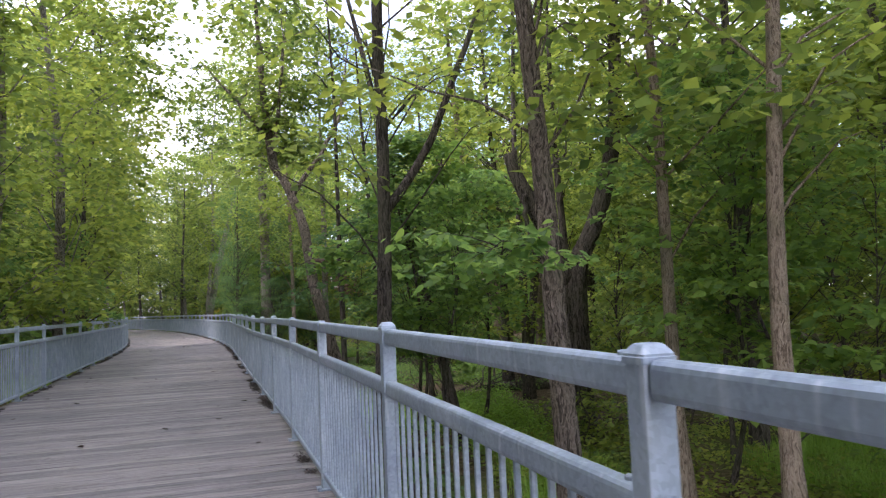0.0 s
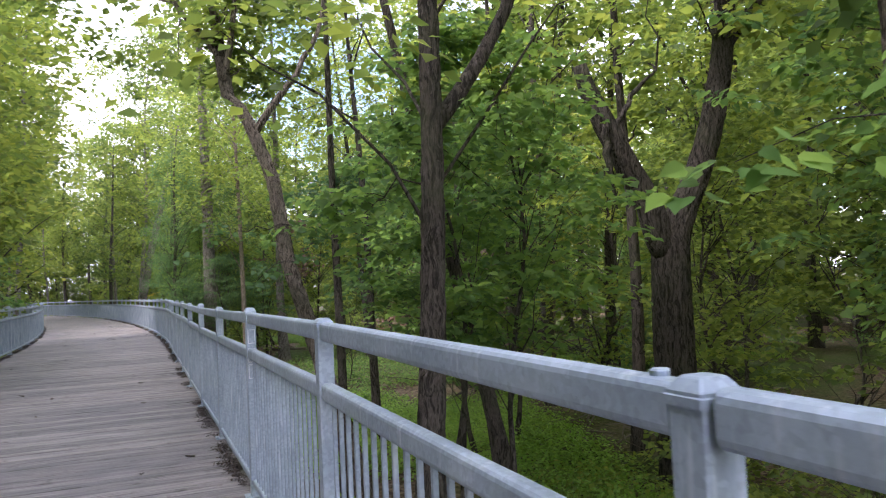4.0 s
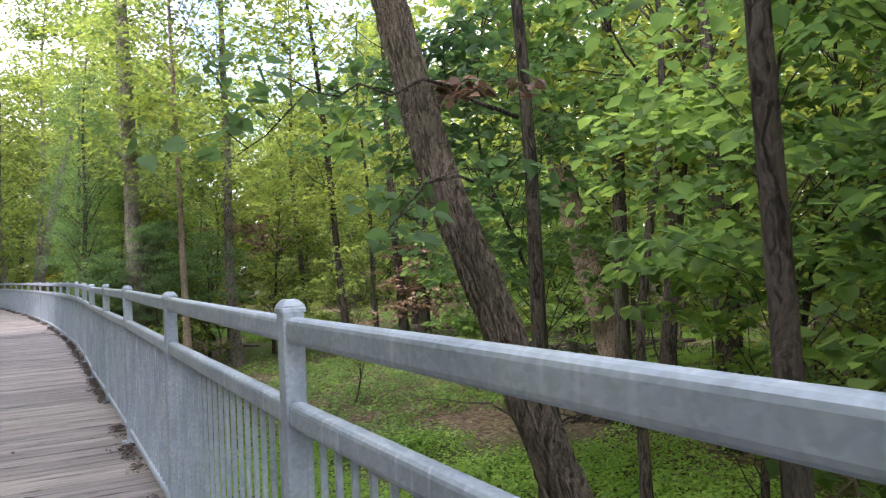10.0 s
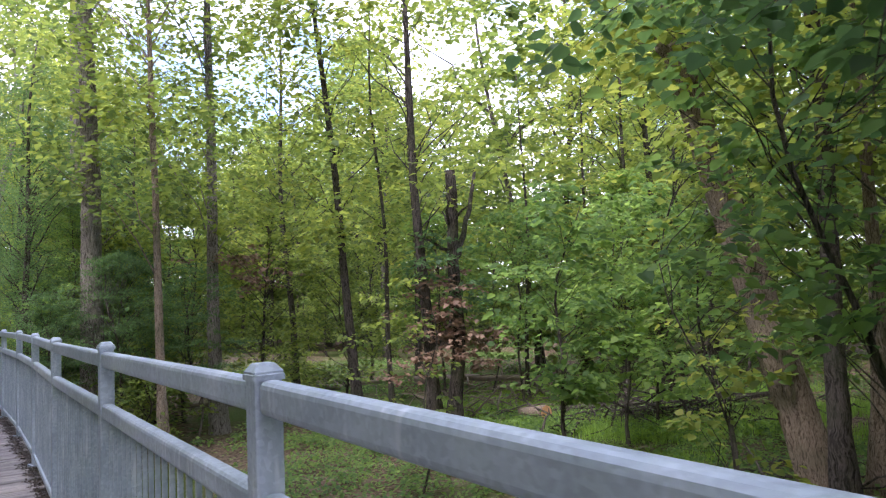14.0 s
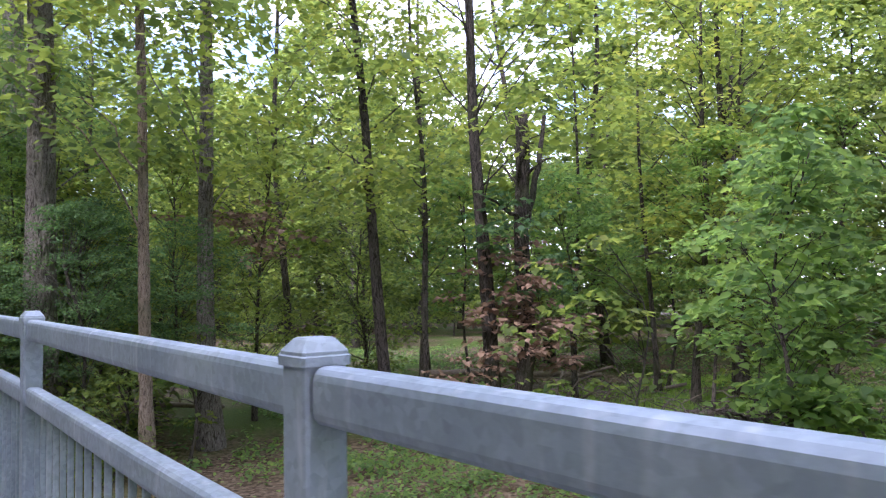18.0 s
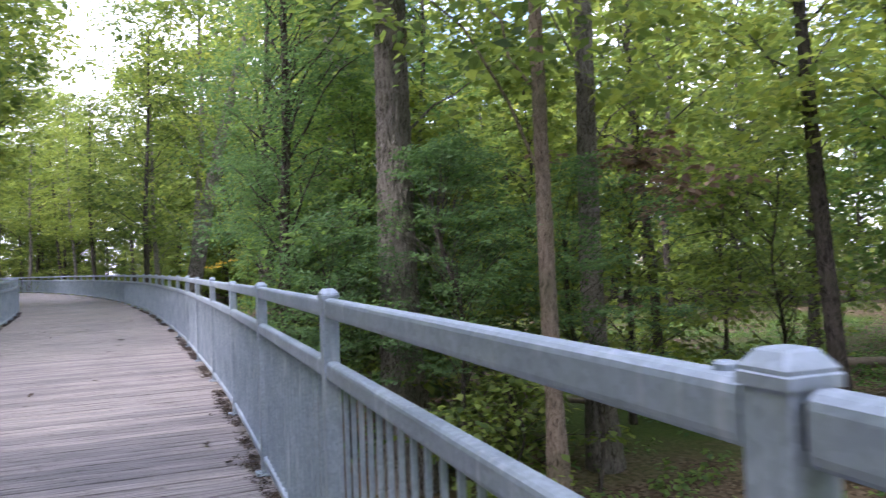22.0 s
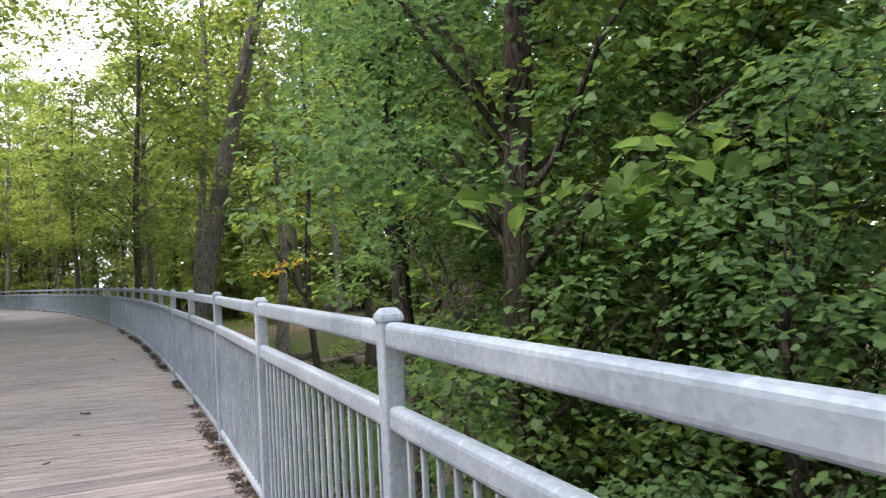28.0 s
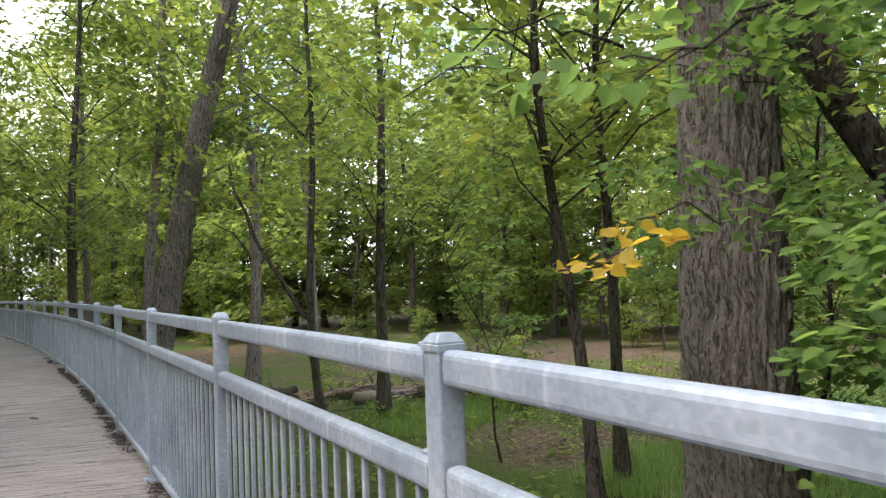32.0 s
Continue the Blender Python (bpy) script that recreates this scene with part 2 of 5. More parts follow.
LEAF_YOUNG = leaves("young_maple_leaves", (0.05, (0.050, 0.100, 0.040)), (0.45, (0.115, 0.190, 0.054)), (0.8, (0.19, 0.28, 0.066)), (1.0, (0.27, 0.345, 0.08)))
# Dark leaves of ivy and bushes; also stands in for shade on maple boughs.
LEAF_DARK = leaves("dark_and_shaded_leaves", (0.05, (0.040, 0.080, 0.038)), (0.5, (0.080, 0.145, 0.052)), (0.9, (0.135, 0.215, 0.064)), (1.0, (0.19, 0.27, 0.075)), clear=0.45)
# Lighter greens: the sun on the low plants is put into the leaf colour.
LEAF_SUNLIT = leaves("sunlit_low_leaves", (0.05, (0.11, 0.21, 0.04)), (0.5, (0.21, 0.34, 0.06)), (1.0, (0.33, 0.45, 0.09)), clear=0.4)
LEAF_YELLOW = leaves("yellowing_leaves", (0.1, (0.20, 0.17, 0.03)), (0.5, (0.45, 0.33, 0.05)), (1.0, (0.6, 0.42, 0.10)))
LEAF_DEAD = leaves("dead_brown_leaves", (0.1, (0.075, 0.046, 0.032)), (0.5, (0.18, 0.118, 0.08)), (1.0, (0.32, 0.22, 0.15)), clear=0.25)
FLOOR = forest_floor()
DEBRIS = plain("dark_leaf_litter", (0.055, 0.042, 0.034), 0.95)
DEADWOOD = plain("grey_dead_wood", (0.20, 0.16, 0.125), 0.95)
CUTWOOD = plain("fresh_cut_wood", (0.50, 0.27, 0.12), 0.9)
TIMBER = plain("dark_treated_timber", (0.10, 0.08, 0.065), 0.9)
# Black of the connectors, and painted shade inside the rail ends.
HOLLOW = plain("dark_connector_and_tube_shade", (0.02, 0.02, 0.022), 0.8)
CHALK = plain("white_chalk", (0.75, 0.76, 0.78), 0.9)
DOT = plain("orange_rust", (0.55, 0.30, 0.08), 0.6)


# ---------------- mesh helpers ----------------
def mesh_of(name, verts, faces, mat, smooth=False):
    me = bpy.data.meshes.new(name)
    me.from_pydata([tuple(map(float, v)) for v in verts], [], [tuple(map(int, f)) for f in faces])
    me.materials.append(mat)
    if smooth:
        me.polygons.foreach_set("use_smooth", [True] * len(me.polygons))
    me.update()
    return me


def many(name, verts, faces, mat):
    """A mesh from numpy arrays, all faces with the same number of corners."""
    me = bpy.data.meshes.new(name)
    k, nf = faces.shape[1], len(faces)
    me.vertices.add(len(verts))
    me.vertices.foreach_set("co", np.ascontiguousarray(verts, dtype=np.float32).ravel())
    me.loops.add(nf * k)
    me.loops.foreach_set("vertex_index", np.ascontiguousarray(faces, dtype=np.int32).ravel())
    me.polygons.add(nf)
    me.polygons.foreach_set("loop_start", np.arange(0, nf * k, k, dtype=np.int32))
    me.polygons.foreach_set("loop_total", np.full(nf, k, dtype=np.int32))
    me.materials.append(mat)
    me.update(calc_edges=True)
    me.validate()
    return me


def part(name, data, parent, label="", at=None):
    ob = new(name, data)
    ob.parent = parent
    if at is not None:
        ob.matrix_basis = at
    if label:
        ob["label"] = label
    return ob


def box_mesh(name, size, mat, bevel=0.0, centre=(0, 0, 0), segments=2):
    bm = bmesh.new()
    bmesh.ops.create_cube(bm, size=1.0, matrix=Matrix.Translation(centre) @ Matrix.Diagonal((*size, 1)))
    if bevel:
        bmesh.ops.bevel(bm, geom=list(bm.edges), offset=bevel, segments=segments, profile=0.6, affect="EDGES")
    me = bpy.data.meshes.new(name)
    bm.to_mesh(me)
    bm.free()
    me.materials.append(mat)
    return me


def tube(points, radii, sides, wobble=0.0, seed=0, cap=True):
    """Vertices and faces of a tapered tube along points."""
    pts, rng = np.asarray(points, float), np.random.RandomState(seed)
    way = np.gradient(pts, axis=0)
    way /= np.linalg.norm(way, axis=1)[:, None] + 1e-9
    side = np.cross(way, (0.31, 0.95, 0.05))
    side /= np.linalg.norm(side, axis=1)[:, None] + 1e-9
    other = np.cross(way, side)
    a = np.linspace(0, 2 * np.pi, sides, endpoint=False)
    bumps = 1 + wobble * rng.uniform(-1, 1, (1, sides)) + 0.6 * wobble * rng.uniform(-1, 1, (len(pts), sides))
    r = np.asarray(radii, float)[:, None] * bumps
    v = pts[:, None] + r[..., None] * (np.cos(a)[None, :, None] * side[:, None] + np.sin(a)[None, :, None] * other[:, None])
    v = v.reshape(-1, 3)
    f = []
    for i in range(len(pts) - 1):
        for j in range(sides):
            k = (j + 1) % sides
            f.append((i * sides + j, i * sides + k, (i + 1) * sides + k, (i + 1) * sides + j))
    if cap:
        f.append(tuple(range(sides))[::-1])
        f.append(tuple((len(pts) - 1) * sides + j for j in range(sides)))
    return v, f


def ridged_trunk(points, radii, pitch, depth, length, seed):
    """Vertices and faces of a trunk whose bark stands out in interlacing vertical ridges.
    pitch: between furrows; length: of one lozenge of bark; depth: of the furrows."""
    rng = np.random.RandomState(seed)
    pts, rad = np.asarray(points, float), np.asarray(radii, float)
    run = np.concatenate([[0], np.cumsum(np.linalg.norm(np.diff(pts, axis=0), axis=1))])
    s = np.concatenate([np.arange(0, min(8.0, run[-1]), 0.045), np.linspace(min(8.0, run[-1]), run[-1], 24)])
    c = np.stack([np.interp(s, run, pts[:, k]) for k in range(3)], 1)
    r = np.interp(s, run, rad)
    knots = np.ones(15) / 15
    for k in range(2):
        c[:, k] = np.convolve(np.pad(c[:, k], 7, mode="edge"), knots, "valid")
    lobes = max(7, int(round(2 * np.pi * float(np.median(rad[:max(2, len(rad) // 2)])) / pitch)))
    sides = lobes * 6
    a = np.linspace(0, 2 * np.pi, sides, endpoint=False)[None, :]
    z = s[:, None]
    wave = sum(rng.uniform(0.25, 0.6) * np.sin(m * a + rng.uniform(-5, 5) * z + rng.uniform(0, 6.28)) for m in (1, 2, 3, 5, 7, 9))
    other = sum(rng.uniform(0.25, 0.6) * np.sin(m * a + rng.uniform(-5, 5) * z + rng.uniform(0, 6.28)) for m in (1, 2, 4, 6, 8, 11))
    k = np.pi / length
    one = np.abs(np.sin(lobes / 2 * a + 0.5 * k * z + wave))
    two = np.abs(np.sin(lobes / 2 * a - 0.5 * k * z + other))
    ridge = np.minimum(one, two) ** 0.55 + 0.25 * np.sin(z * rng.uniform(14, 20) + 3 * wave) * one
    shape = r[:, None] * (1 + 0.035 * np.sin(2 * a + 0.8 * z) + 0.03 * np.sin(3 * a - 0.6 * z + 1.0))
    shape = shape + depth * (ridge - 0.75) + rng.normal(0, depth * 0.10, ridge.shape)
    v = np.stack([c[:, 0:1] + shape * np.cos(a), c[:, 1:2] + shape * np.sin(a), c[:, 2:3] + 0 * shape], -1).reshape(-1, 3)
    i, j = np.meshgrid(np.arange(len(s) - 1), np.arange(sides), indexing="ij")
    nxt = (j + 1) % sides
    f = np.stack([i * sides + j, i * sides + nxt, (i + 1) * sides + nxt, (i + 1) * sides + j], -1).reshape(-1, 4)
    return v, f


def smooth_many(name, v, f, mat):
    me = many(name, v, f, mat)
    me.polygons.foreach_set("use_smooth", [True] * len(me.polygons))
    return me


def join(pieces):
    verts, faces, base = [], [], 0
    for v, f in pieces:
        verts.append(np.asarray(v))
        faces += [tuple(i + base for i in face) for face in f]
        base += len(v)
    return np.concatenate(verts), faces


# ---------------- plan of the boardwalk ----------------
SPACING, RAIL_TOP, WIDTH, GROUND = 2.44, 1.405, 4.32, -1.75
KNOT_K = (-8, 0, 4, 10, 12, 14, 16, 21, 39, 50)
KNOT_H = (12.0, 13.2, 14.4, 14.2, 15.2, 16.9, 18.5, 20.9, 35.0, 70.0)
FIRST, LAST = -8, 50


def heading(k):
    return radians(float(np.interp(k, KNOT_K, KNOT_H)))


POST = {0: Vector((0.28, 0.25, 0))}
for k in range(0, LAST):
    h = heading(k + 0.3)
    POST[k + 1] = POST[k] + SPACING * Vector((-math.sin(h), math.cos(h), 0))
for k in range(0, FIRST, -1):
    h = heading(k - 0.7)
    POST[k - 1] = POST[k] - SPACING * Vector((-math.sin(h), math.cos(h), 0))

# small departures of the posts from the even line: ahead, to the left, up
AHEAD = (-0.008, 0.01, 0.005, 0.001, -0.007, 0.004, 0.01, -0.014, -0.007, 0.013, 0.017, -0.037, -0.028, 0.035, 0.002, -0.039, -0.001, 0.002, -0.01, -0.005, 0.001, 0.003)
ASIDE = (-0.003, -0.003, 0.008, 0, 0, -0.012, -0.005, 0, -0.001, -0.004, 0.01, -0.012, -0.016, 0.016, 0.022, -0.001, -0.004, 0.005, -0.015, -0.011, 0.005, 0.008)
LIFT = (-0.01, 0.001, -0.018, -0.006, 0.005, -0.021, -0.008, -0.019, 0.001, 0.002, -0.01, -0.003, 0.009, 0.014, 0.005, -0.021, -0.002, -0.011, -0.003, -0.004, -0.012, -0.011)
RAIL_LIFT = (0.001, 0.007, 0.012, 0.018, 0.010, -0.013, -0.022, -0.010, 0.003, -0.008, -0.009, 0.003, 0.012, 0.015, 0.012, -0.002, -0.005, 0, 0, -0.002, -0.002, -0.002)
STAND = dict(POST)
HANG = dict(POST)
for k in range(len(AHEAD)):
    h = heading(k)
    STAND[k] = POST[k] + Vector((-math.sin(h) * AHEAD[k] - math.cos(h) * ASIDE[k], math.cos(h) * AHEAD[k] - math.sin(h) * ASIDE[k], LIFT[k]))
    HANG[k] = Vector((STAND[k].x, STAND[k].y, RAIL_LIFT[k]))


def along(k):
    """The place on the walkway's outer rail line at post number k (a float), and the heading there."""
    i = max(FIRST, min(LAST - 1, math.floor(k)))
    p = POST[i].lerp(POST[i + 1], k - i)
    h0, h1 = heading(i - 0.2), heading(i + 0.8)
    return p, h0 + (h1 - h0) * (k - i)


def left_of(h):
    return Vector((-math.cos(h), -math.sin(h), 0))


def inner(k):
    p, h = along(k - 0.13)
    return p + WIDTH * left_of(h)


CENTRE = np.array([(along(k)[0] + WIDTH / 2 * left_of(along(k)[1]))[:2] for k in np.arange(FIRST, LAST, 0.5)])


def off_walk(x, y):
    """Distance from the boardwalk's middle line."""
    return float(np.min(np.hypot(CENTRE[:, 0] - x, CENTRE[:, 1] - y)))


def ground_z(x, y):
    d = off_walk(x, y)
    z = GROUND + 0.22 * noise.noise((x * 0.09, y * 0.09, 3.1)) + 0.10 * noise.noise((x * 0.33, y * 0.33, 7.7))
    return z - 0.35 * min(1.0, max(0.0, (d - 14) / 18.0))


# ---------------- ground ----------------
def ground():
    xs = np.concatenate([np.linspace(-900, -75, 8), np.linspace(-70, 60, 105), np.linspace(66, 900, 8)])
    ys = np.concatenate([np.linspace(-900, -35, 8), np.linspace(-30, 120, 121), np.linspace(126, 900, 8)])
    verts = [(x, y, ground_z(x, y) if -72 < x < 62 and -32 < y < 122 else GROUND - 0.35) for y in ys for x in xs]
    w = len(xs)
    faces = [(j * w + i, j * w + i + 1, (j + 1) * w + i + 1, (j + 1) * w + i) for j in range(len(ys) - 1) for i in range(w - 1)]
    ob = new("ground", mesh_of("ground", verts, faces, FLOOR, True))
    tagged(ob, "forest floor of brown leaf litter with green ground cover", "ground", kind="structure")


ground()


# ---------------- railing ----------------
CAP = 0.082


def cap_mesh():
    """Moulded post cap: skirt, drip lip and a low four-sided dome."""
    bm = bmesh.new()
    rings = [(-0.010, CAP), (0.004, CAP), (0.006, CAP - 0.005), (0.011, CAP - 0.005), (0.013, CAP - 0.008), (0.028, CAP * 0.62), (0.031, CAP * 0.52)]
    loops = []
    for z, w in rings:
        r, h = w / 2, w / 2 - 0.004
        loop = [bm.verts.new((x, y, z)) for x, y in ((-r, -h), (-h, -r), (h, -r), (r, -h), (r, h), (h, r), (-h, r), (-r, h))]
        loops.append(loop)
    for a, b in zip(loops, loops[1:]):
        for i in range(8):
            bm.faces.new((a[i], a[(i + 1) % 8], b[(i + 1) % 8], b[i]))
    bm.faces.new(loops[-1])
    bm.faces.new(loops[0][::-1])
    me = bpy.data.meshes.new("cap")
    bm.to_mesh(me)
    bm.free()
    me.materials.append(STEEL)
    return me


def hex_mesh(name, r, h, mat):
    bm = bmesh.new()
    bmesh.ops.create_cone(bm, cap_ends=True, segments=6, radius1=r, radius2=r, depth=h)
    bmesh.ops.bevel(bm, geom=list(bm.edges), offset=h * 0.2, segments=1, affect="EDGES")
    me = bpy.data.meshes.new(name)
    bm.to_mesh(me)
    bm.free()
    me.materials.append(mat)
    return me


POST_W = 0.072
SHAFT = box_mesh("shaft", (POST_W, POST_W, RAIL_TOP - 0.031 + 0.45), STEEL, 0.008, (0, 0, (RAIL_TOP - 0.031 - 0.45) / 2), 2)
CAPMESH = cap_mesh()
BOLT = hex_mesh("bolt", 0.017, 0.016, STEEL)
FOOT = box_mesh("base_plate", (0.15, 0.15, 0.014), STEEL, 0.003, (0, 0, 0.008), 1)
ORIGIN = Matrix.Identity(4)


def rail_post(p, h, side):
    root = new("railing_post")
    root.matrix_basis = Matrix.Translation(p) @ Matrix.Rotation(h, 4, "Z")
    tagged(root, "galvanised square steel railing post with domed cap", "railing post", "posts of the boardwalk railing")
    part("shaft", SHAFT, root)
    part("cap", CAPMESH, root, "moulded domed post cap", Matrix.Translation((0, 0, RAIL_TOP - 0.031)))
    part("base_plate", FOOT, root, "", Matrix.Translation((0, 0, -p.z)))
    for sx in (-1, 1):
        part("bolt", BOLT, root, "", Matrix.Translation((sx * 0.06, -0.06, 0.022 - p.z)))
    return root


def rail_mesh(length, w, hgt, name, r=0.019):
    """Rectangular tube along +y with rolled top edges, its ends closed by recessed faces coloured near black as the
    shade inside.
    """
    bm = bmesh.new()
    bmesh.ops.create_cube(bm, size=1.0, matrix=Matrix.Diagonal((w, length, hgt, 1)))
    sides = [e for e in bm.edges if abs((e.verts[0].co - e.verts[1].co).y) > length * 0.5]
    bmesh.ops.bevel(bm, geom=sides, offset=r, segments=3, profile=0.5, affect="EDGES")
    ends = [f for f in bm.faces if abs(f.normal.y) > 0.9]
    inset = bmesh.ops.inset_region(bm, faces=ends, thickness=0.006, depth=0.0)
    for f in ends:
        back_in = Vector((0, -math.copysign(0.02, f.normal.y), 0))
        ret = bmesh.ops.extrude_discrete_faces(bm, faces=[f])["faces"][0]
        for v in ret.verts:
            v.co += back_in
        ret.material_index = 1
    for i in range(1, 9):
        cut = bmesh.ops.bisect_plane(bm, geom=list(bm.verts) + list(bm.edges) + list(bm.faces), plane_co=(0, length * (i / 9 - 0.5), 0), plane_no=(0, 1, 0))
    me = bpy.data.meshes.new(name)
    bm.to_mesh(me)
    bm.free()
    me.materials.append(STEEL)
    me.materials.append(HOLLOW)
    return me


GAP = 0.012
PICKETS = 19
PICKET = box_mesh("picket", (0.019, 0.019, 0.96), STEEL, 0.005, (0, 0, 0.57), 2)
SLEEVE = box_mesh("connector", (0.034, 0.05, 0.05), HOLLOW, 0.002, (0, 0, 0), 1)
RAILS = {}


def panel(a, b, near):
    """One bay between two posts: two heavy rails, a low rail, pickets, connectors and bolts."""
    d = b - a
    length = round(d.length - POST_W - 2 * GAP, 3)
    h = math.atan2(-d.x, d.y)
    if length not in RAILS:
        RAILS[length] = (rail_mesh(length, 0.058, 0.084, "top_rail"), rail_mesh(length, 0.058, 0.080, "middle_rail"), rail_mesh(length, 0.050, 0.050, "bottom_rail", 0.012))
    top, mid, low = RAILS[length]
    root = new("railing")
    root.matrix_basis = Matrix.Translation((a + b) / 2) @ Matrix.Rotation(h, 4, "Z") @ Matrix.Rotation(math.atan2(d.z, length), 4, "X")
    tagged(root, "galvanised steel railing bay with two rails and pickets", "railing", "bays of the boardwalk railing")
    part("top_rail", top, root, "", Matrix.Translation((0, 0, RAIL_TOP - 0.041 - 0.042)))
    part("middle_rail", mid, root, "", Matrix.Translation((0, 0, 1.097 - 0.040)))
    part("bottom_rail", low, root, "", Matrix.Translation((0, 0, 0.105)))
    if near:
        for i in range(PICKETS):
            y = (i + 1) / (PICKETS + 1) * (length + 0.04) - (length + 0.04) / 2
            part("picket", PICKET, root, "", Matrix.Translation((0, y, 0)))
        for z in (RAIL_TOP - 0.083, 1.057):
            for s in (-1, 1):
                part("connector", SLEEVE, root, "", Matrix.Translation((0, s * (length / 2 + 0.002), z)))
        for z in (RAIL_TOP - 0.041, 1.097):
            part("bolt", BOLT, root, "", Matrix.Translation((0.004, -length / 2 + 0.055, z + 0.003)))
    else:
        pieces = []
        for i in range(PICKETS):
            y = (i + 1) / (PICKETS + 1) * (length + 0.04) - (length + 0.04) / 2
            v, f = tube([(0, y, 0.09), (0, y, 1.05)], [0.011, 0.011], 4)
            pieces.append((v, f))
        v, f = join(pieces)
        tagged(part("picket_infill", mesh_of("picket_infill", v, f, STEEL), root), kind="stuff")


RUST = box_mesh("rust_spot", (0.035, 0.04, 0.003), DOT, 0.001, (0, 0, 0), 1)
TICK_UP = box_mesh("chalk_mark", (0.004, 0.0015, 0.1), CHALK, 0.0005, (0, 0, 0), 1)
TICK_ACROSS = box_mesh("chalk_mark", (0.052, 0.0015, 0.004), CHALK, 0.0005, (0, 0, 0), 1)
for k in range(FIRST + 4, LAST - 4):
    p, h = along(k)
    root = rail_post(STAND[k], h, 1)
    if k == 5:
        part("rust_spot", RUST, root, "small orange rust spot beside the cap", Matrix.Translation((0.012, 0.052, RAIL_TOP - 0.040)))
    if k == 4:
        for z in (1.19, 1.05, 0.93):
            for dx, dz, bar in ((-0.024, 0, TICK_UP), (0.024, 0, TICK_UP), (0, 0.05, TICK_ACROSS), (0, -0.05, TICK_ACROSS)):
                part("chalk_mark", bar, root, "thin white outline on the post", Matrix.Translation((dx, -POST_W / 2 - 0.001, z + dz)))
    panel(HANG[k], HANG[k + 1], -2 <= k <= 26)
    q = inner(k)
    rail_post(q, h, -1)
    panel(q, inner(k + 1), 8 <= k <= 26)

# ---------------- deck ----------------
PITCH, THICK, PLANK_W = 0.1445, 0.04, 0.1425
DECK_L = WIDTH + 0.16
deck = new("boardwalk_deck")
tagged(deck, "weathered grey timber planks laid across the boardwalk", "boardwalk", kind="structure")


def plank_mesh(seed):
    rng = np.random.RandomState(seed)
    n = 23
    xs = np.linspace(-DECK_L / 2, DECK_L / 2, n)
    ragged = rng.choice((0.0, 0.001, 0.003, 0.008), (2, n), p=(0.3, 0.25, 0.25, 0.2)) + rng.uniform(0, 0.0025, (2, n))
    xs[0] += rng.uniform(-0.012, 0.012)
    xs[-1] += rng.uniform(-0.012, 0.012)
    verts = []
    for i, x in enumerate(xs):
        cup = rng.uniform(-0.002, 0.002)
        e0, e1 = -PLANK_W / 2 + ragged[0, i], PLANK_W / 2 - ragged[1, i]
        for y, z in ((-PITCH / 2 - 0.001, -THICK), (e0, -0.008), (e0 + 0.004, cup), (e1 - 0.004, cup), (e1, -0.008), (PITCH / 2 + 0.001, -THICK)):
            verts.append((x, y, z))
    faces = []
    for i in range(n - 1):
        for j in range(6):
            k = (j + 1) % 6
            faces.append((i * 6 + j, i * 6 + k, (i + 1) * 6 + k, (i + 1) * 6 + j)[::-1])
    faces.append(tuple(range(6)))
    faces.append(tuple((n - 1) * 6 + j for j in range(6))[::-1])
    return mesh_of("plank", verts, faces, WOOD)


def plank_pose(s, rng):
    p, h = along(s / SPACING)
    m = p + WIDTH / 2 * left_of(h)
    m.z = rng.uniform(-0.003, 0.002)
    return Matrix.Translation(m) @ Matrix.Rotation(h + rng.uniform(-0.0015, 0.0015), 4, "Z") @ Matrix.Rotation(rng.uniform(-0.006, 0.006), 4, "X")


PLANKS = [plank_mesh(i) for i in range(8)]


def lay_planks():
    rng = np.random.RandomState(5)
    pv, pf, base = [], [], 0
    count = int((LAST - 5 - FIRST - 4) * SPACING / PITCH)
    for i in range(count):
        s = (FIRST + 4) * SPACING + i * PITCH
        m = plank_pose(s, rng)
        me = PLANKS[rng.randint(8)]
        if -0.5 < s < 43.5:
            part("plank", me, deck, "", m)
        else:
            co = np.array([tuple(m @ v.co) for v in me.vertices])
            pv.append(co)
            pf += [tuple(j + base for j in f.vertices) for f in me.polygons]
            base += len(co)
    tagged(part("planks", mesh_of("planks", np.concatenate(pv), pf, WOOD), deck), kind="stuff")


def under_deck():
    beams = []
    for off in (0.12, WIDTH / 2, WIDTH - 0.12):
        pts = []
        for k in range(FIRST + 4, LAST - 4):
            p, h = along(k)
            pts.append(tuple(p + off * left_of(h) + Vector((0, 0, -0.19))))
        v, f = tube(pts, [0.14] * len(pts), 4)
        ob = new("trim", mesh_of("stringer", v, f, TIMBER))
        tagged(ob, "dark timber stringer beam under the deck planks", "beam", kind="structure")
    pile = box_mesh("pile", (0.24, 0.24, 2.0), TIMBER, 0.01, (0, 0, -1.33), 1)
    for k in range(FIRST + 4, LAST - 4, 2):
        p, h = along(k)
        for off in (0.35, WIDTH - 0.35):
            ob = new("pile", pile)
            ob.matrix_basis = Matrix.Translation(p + off * left_of(h)) @ Matrix.Rotation(h, 4, "Z")
            tagged(ob, "square dark timber pile carrying the boardwalk", "pile", "piles under the boardwalk")


under_deck()


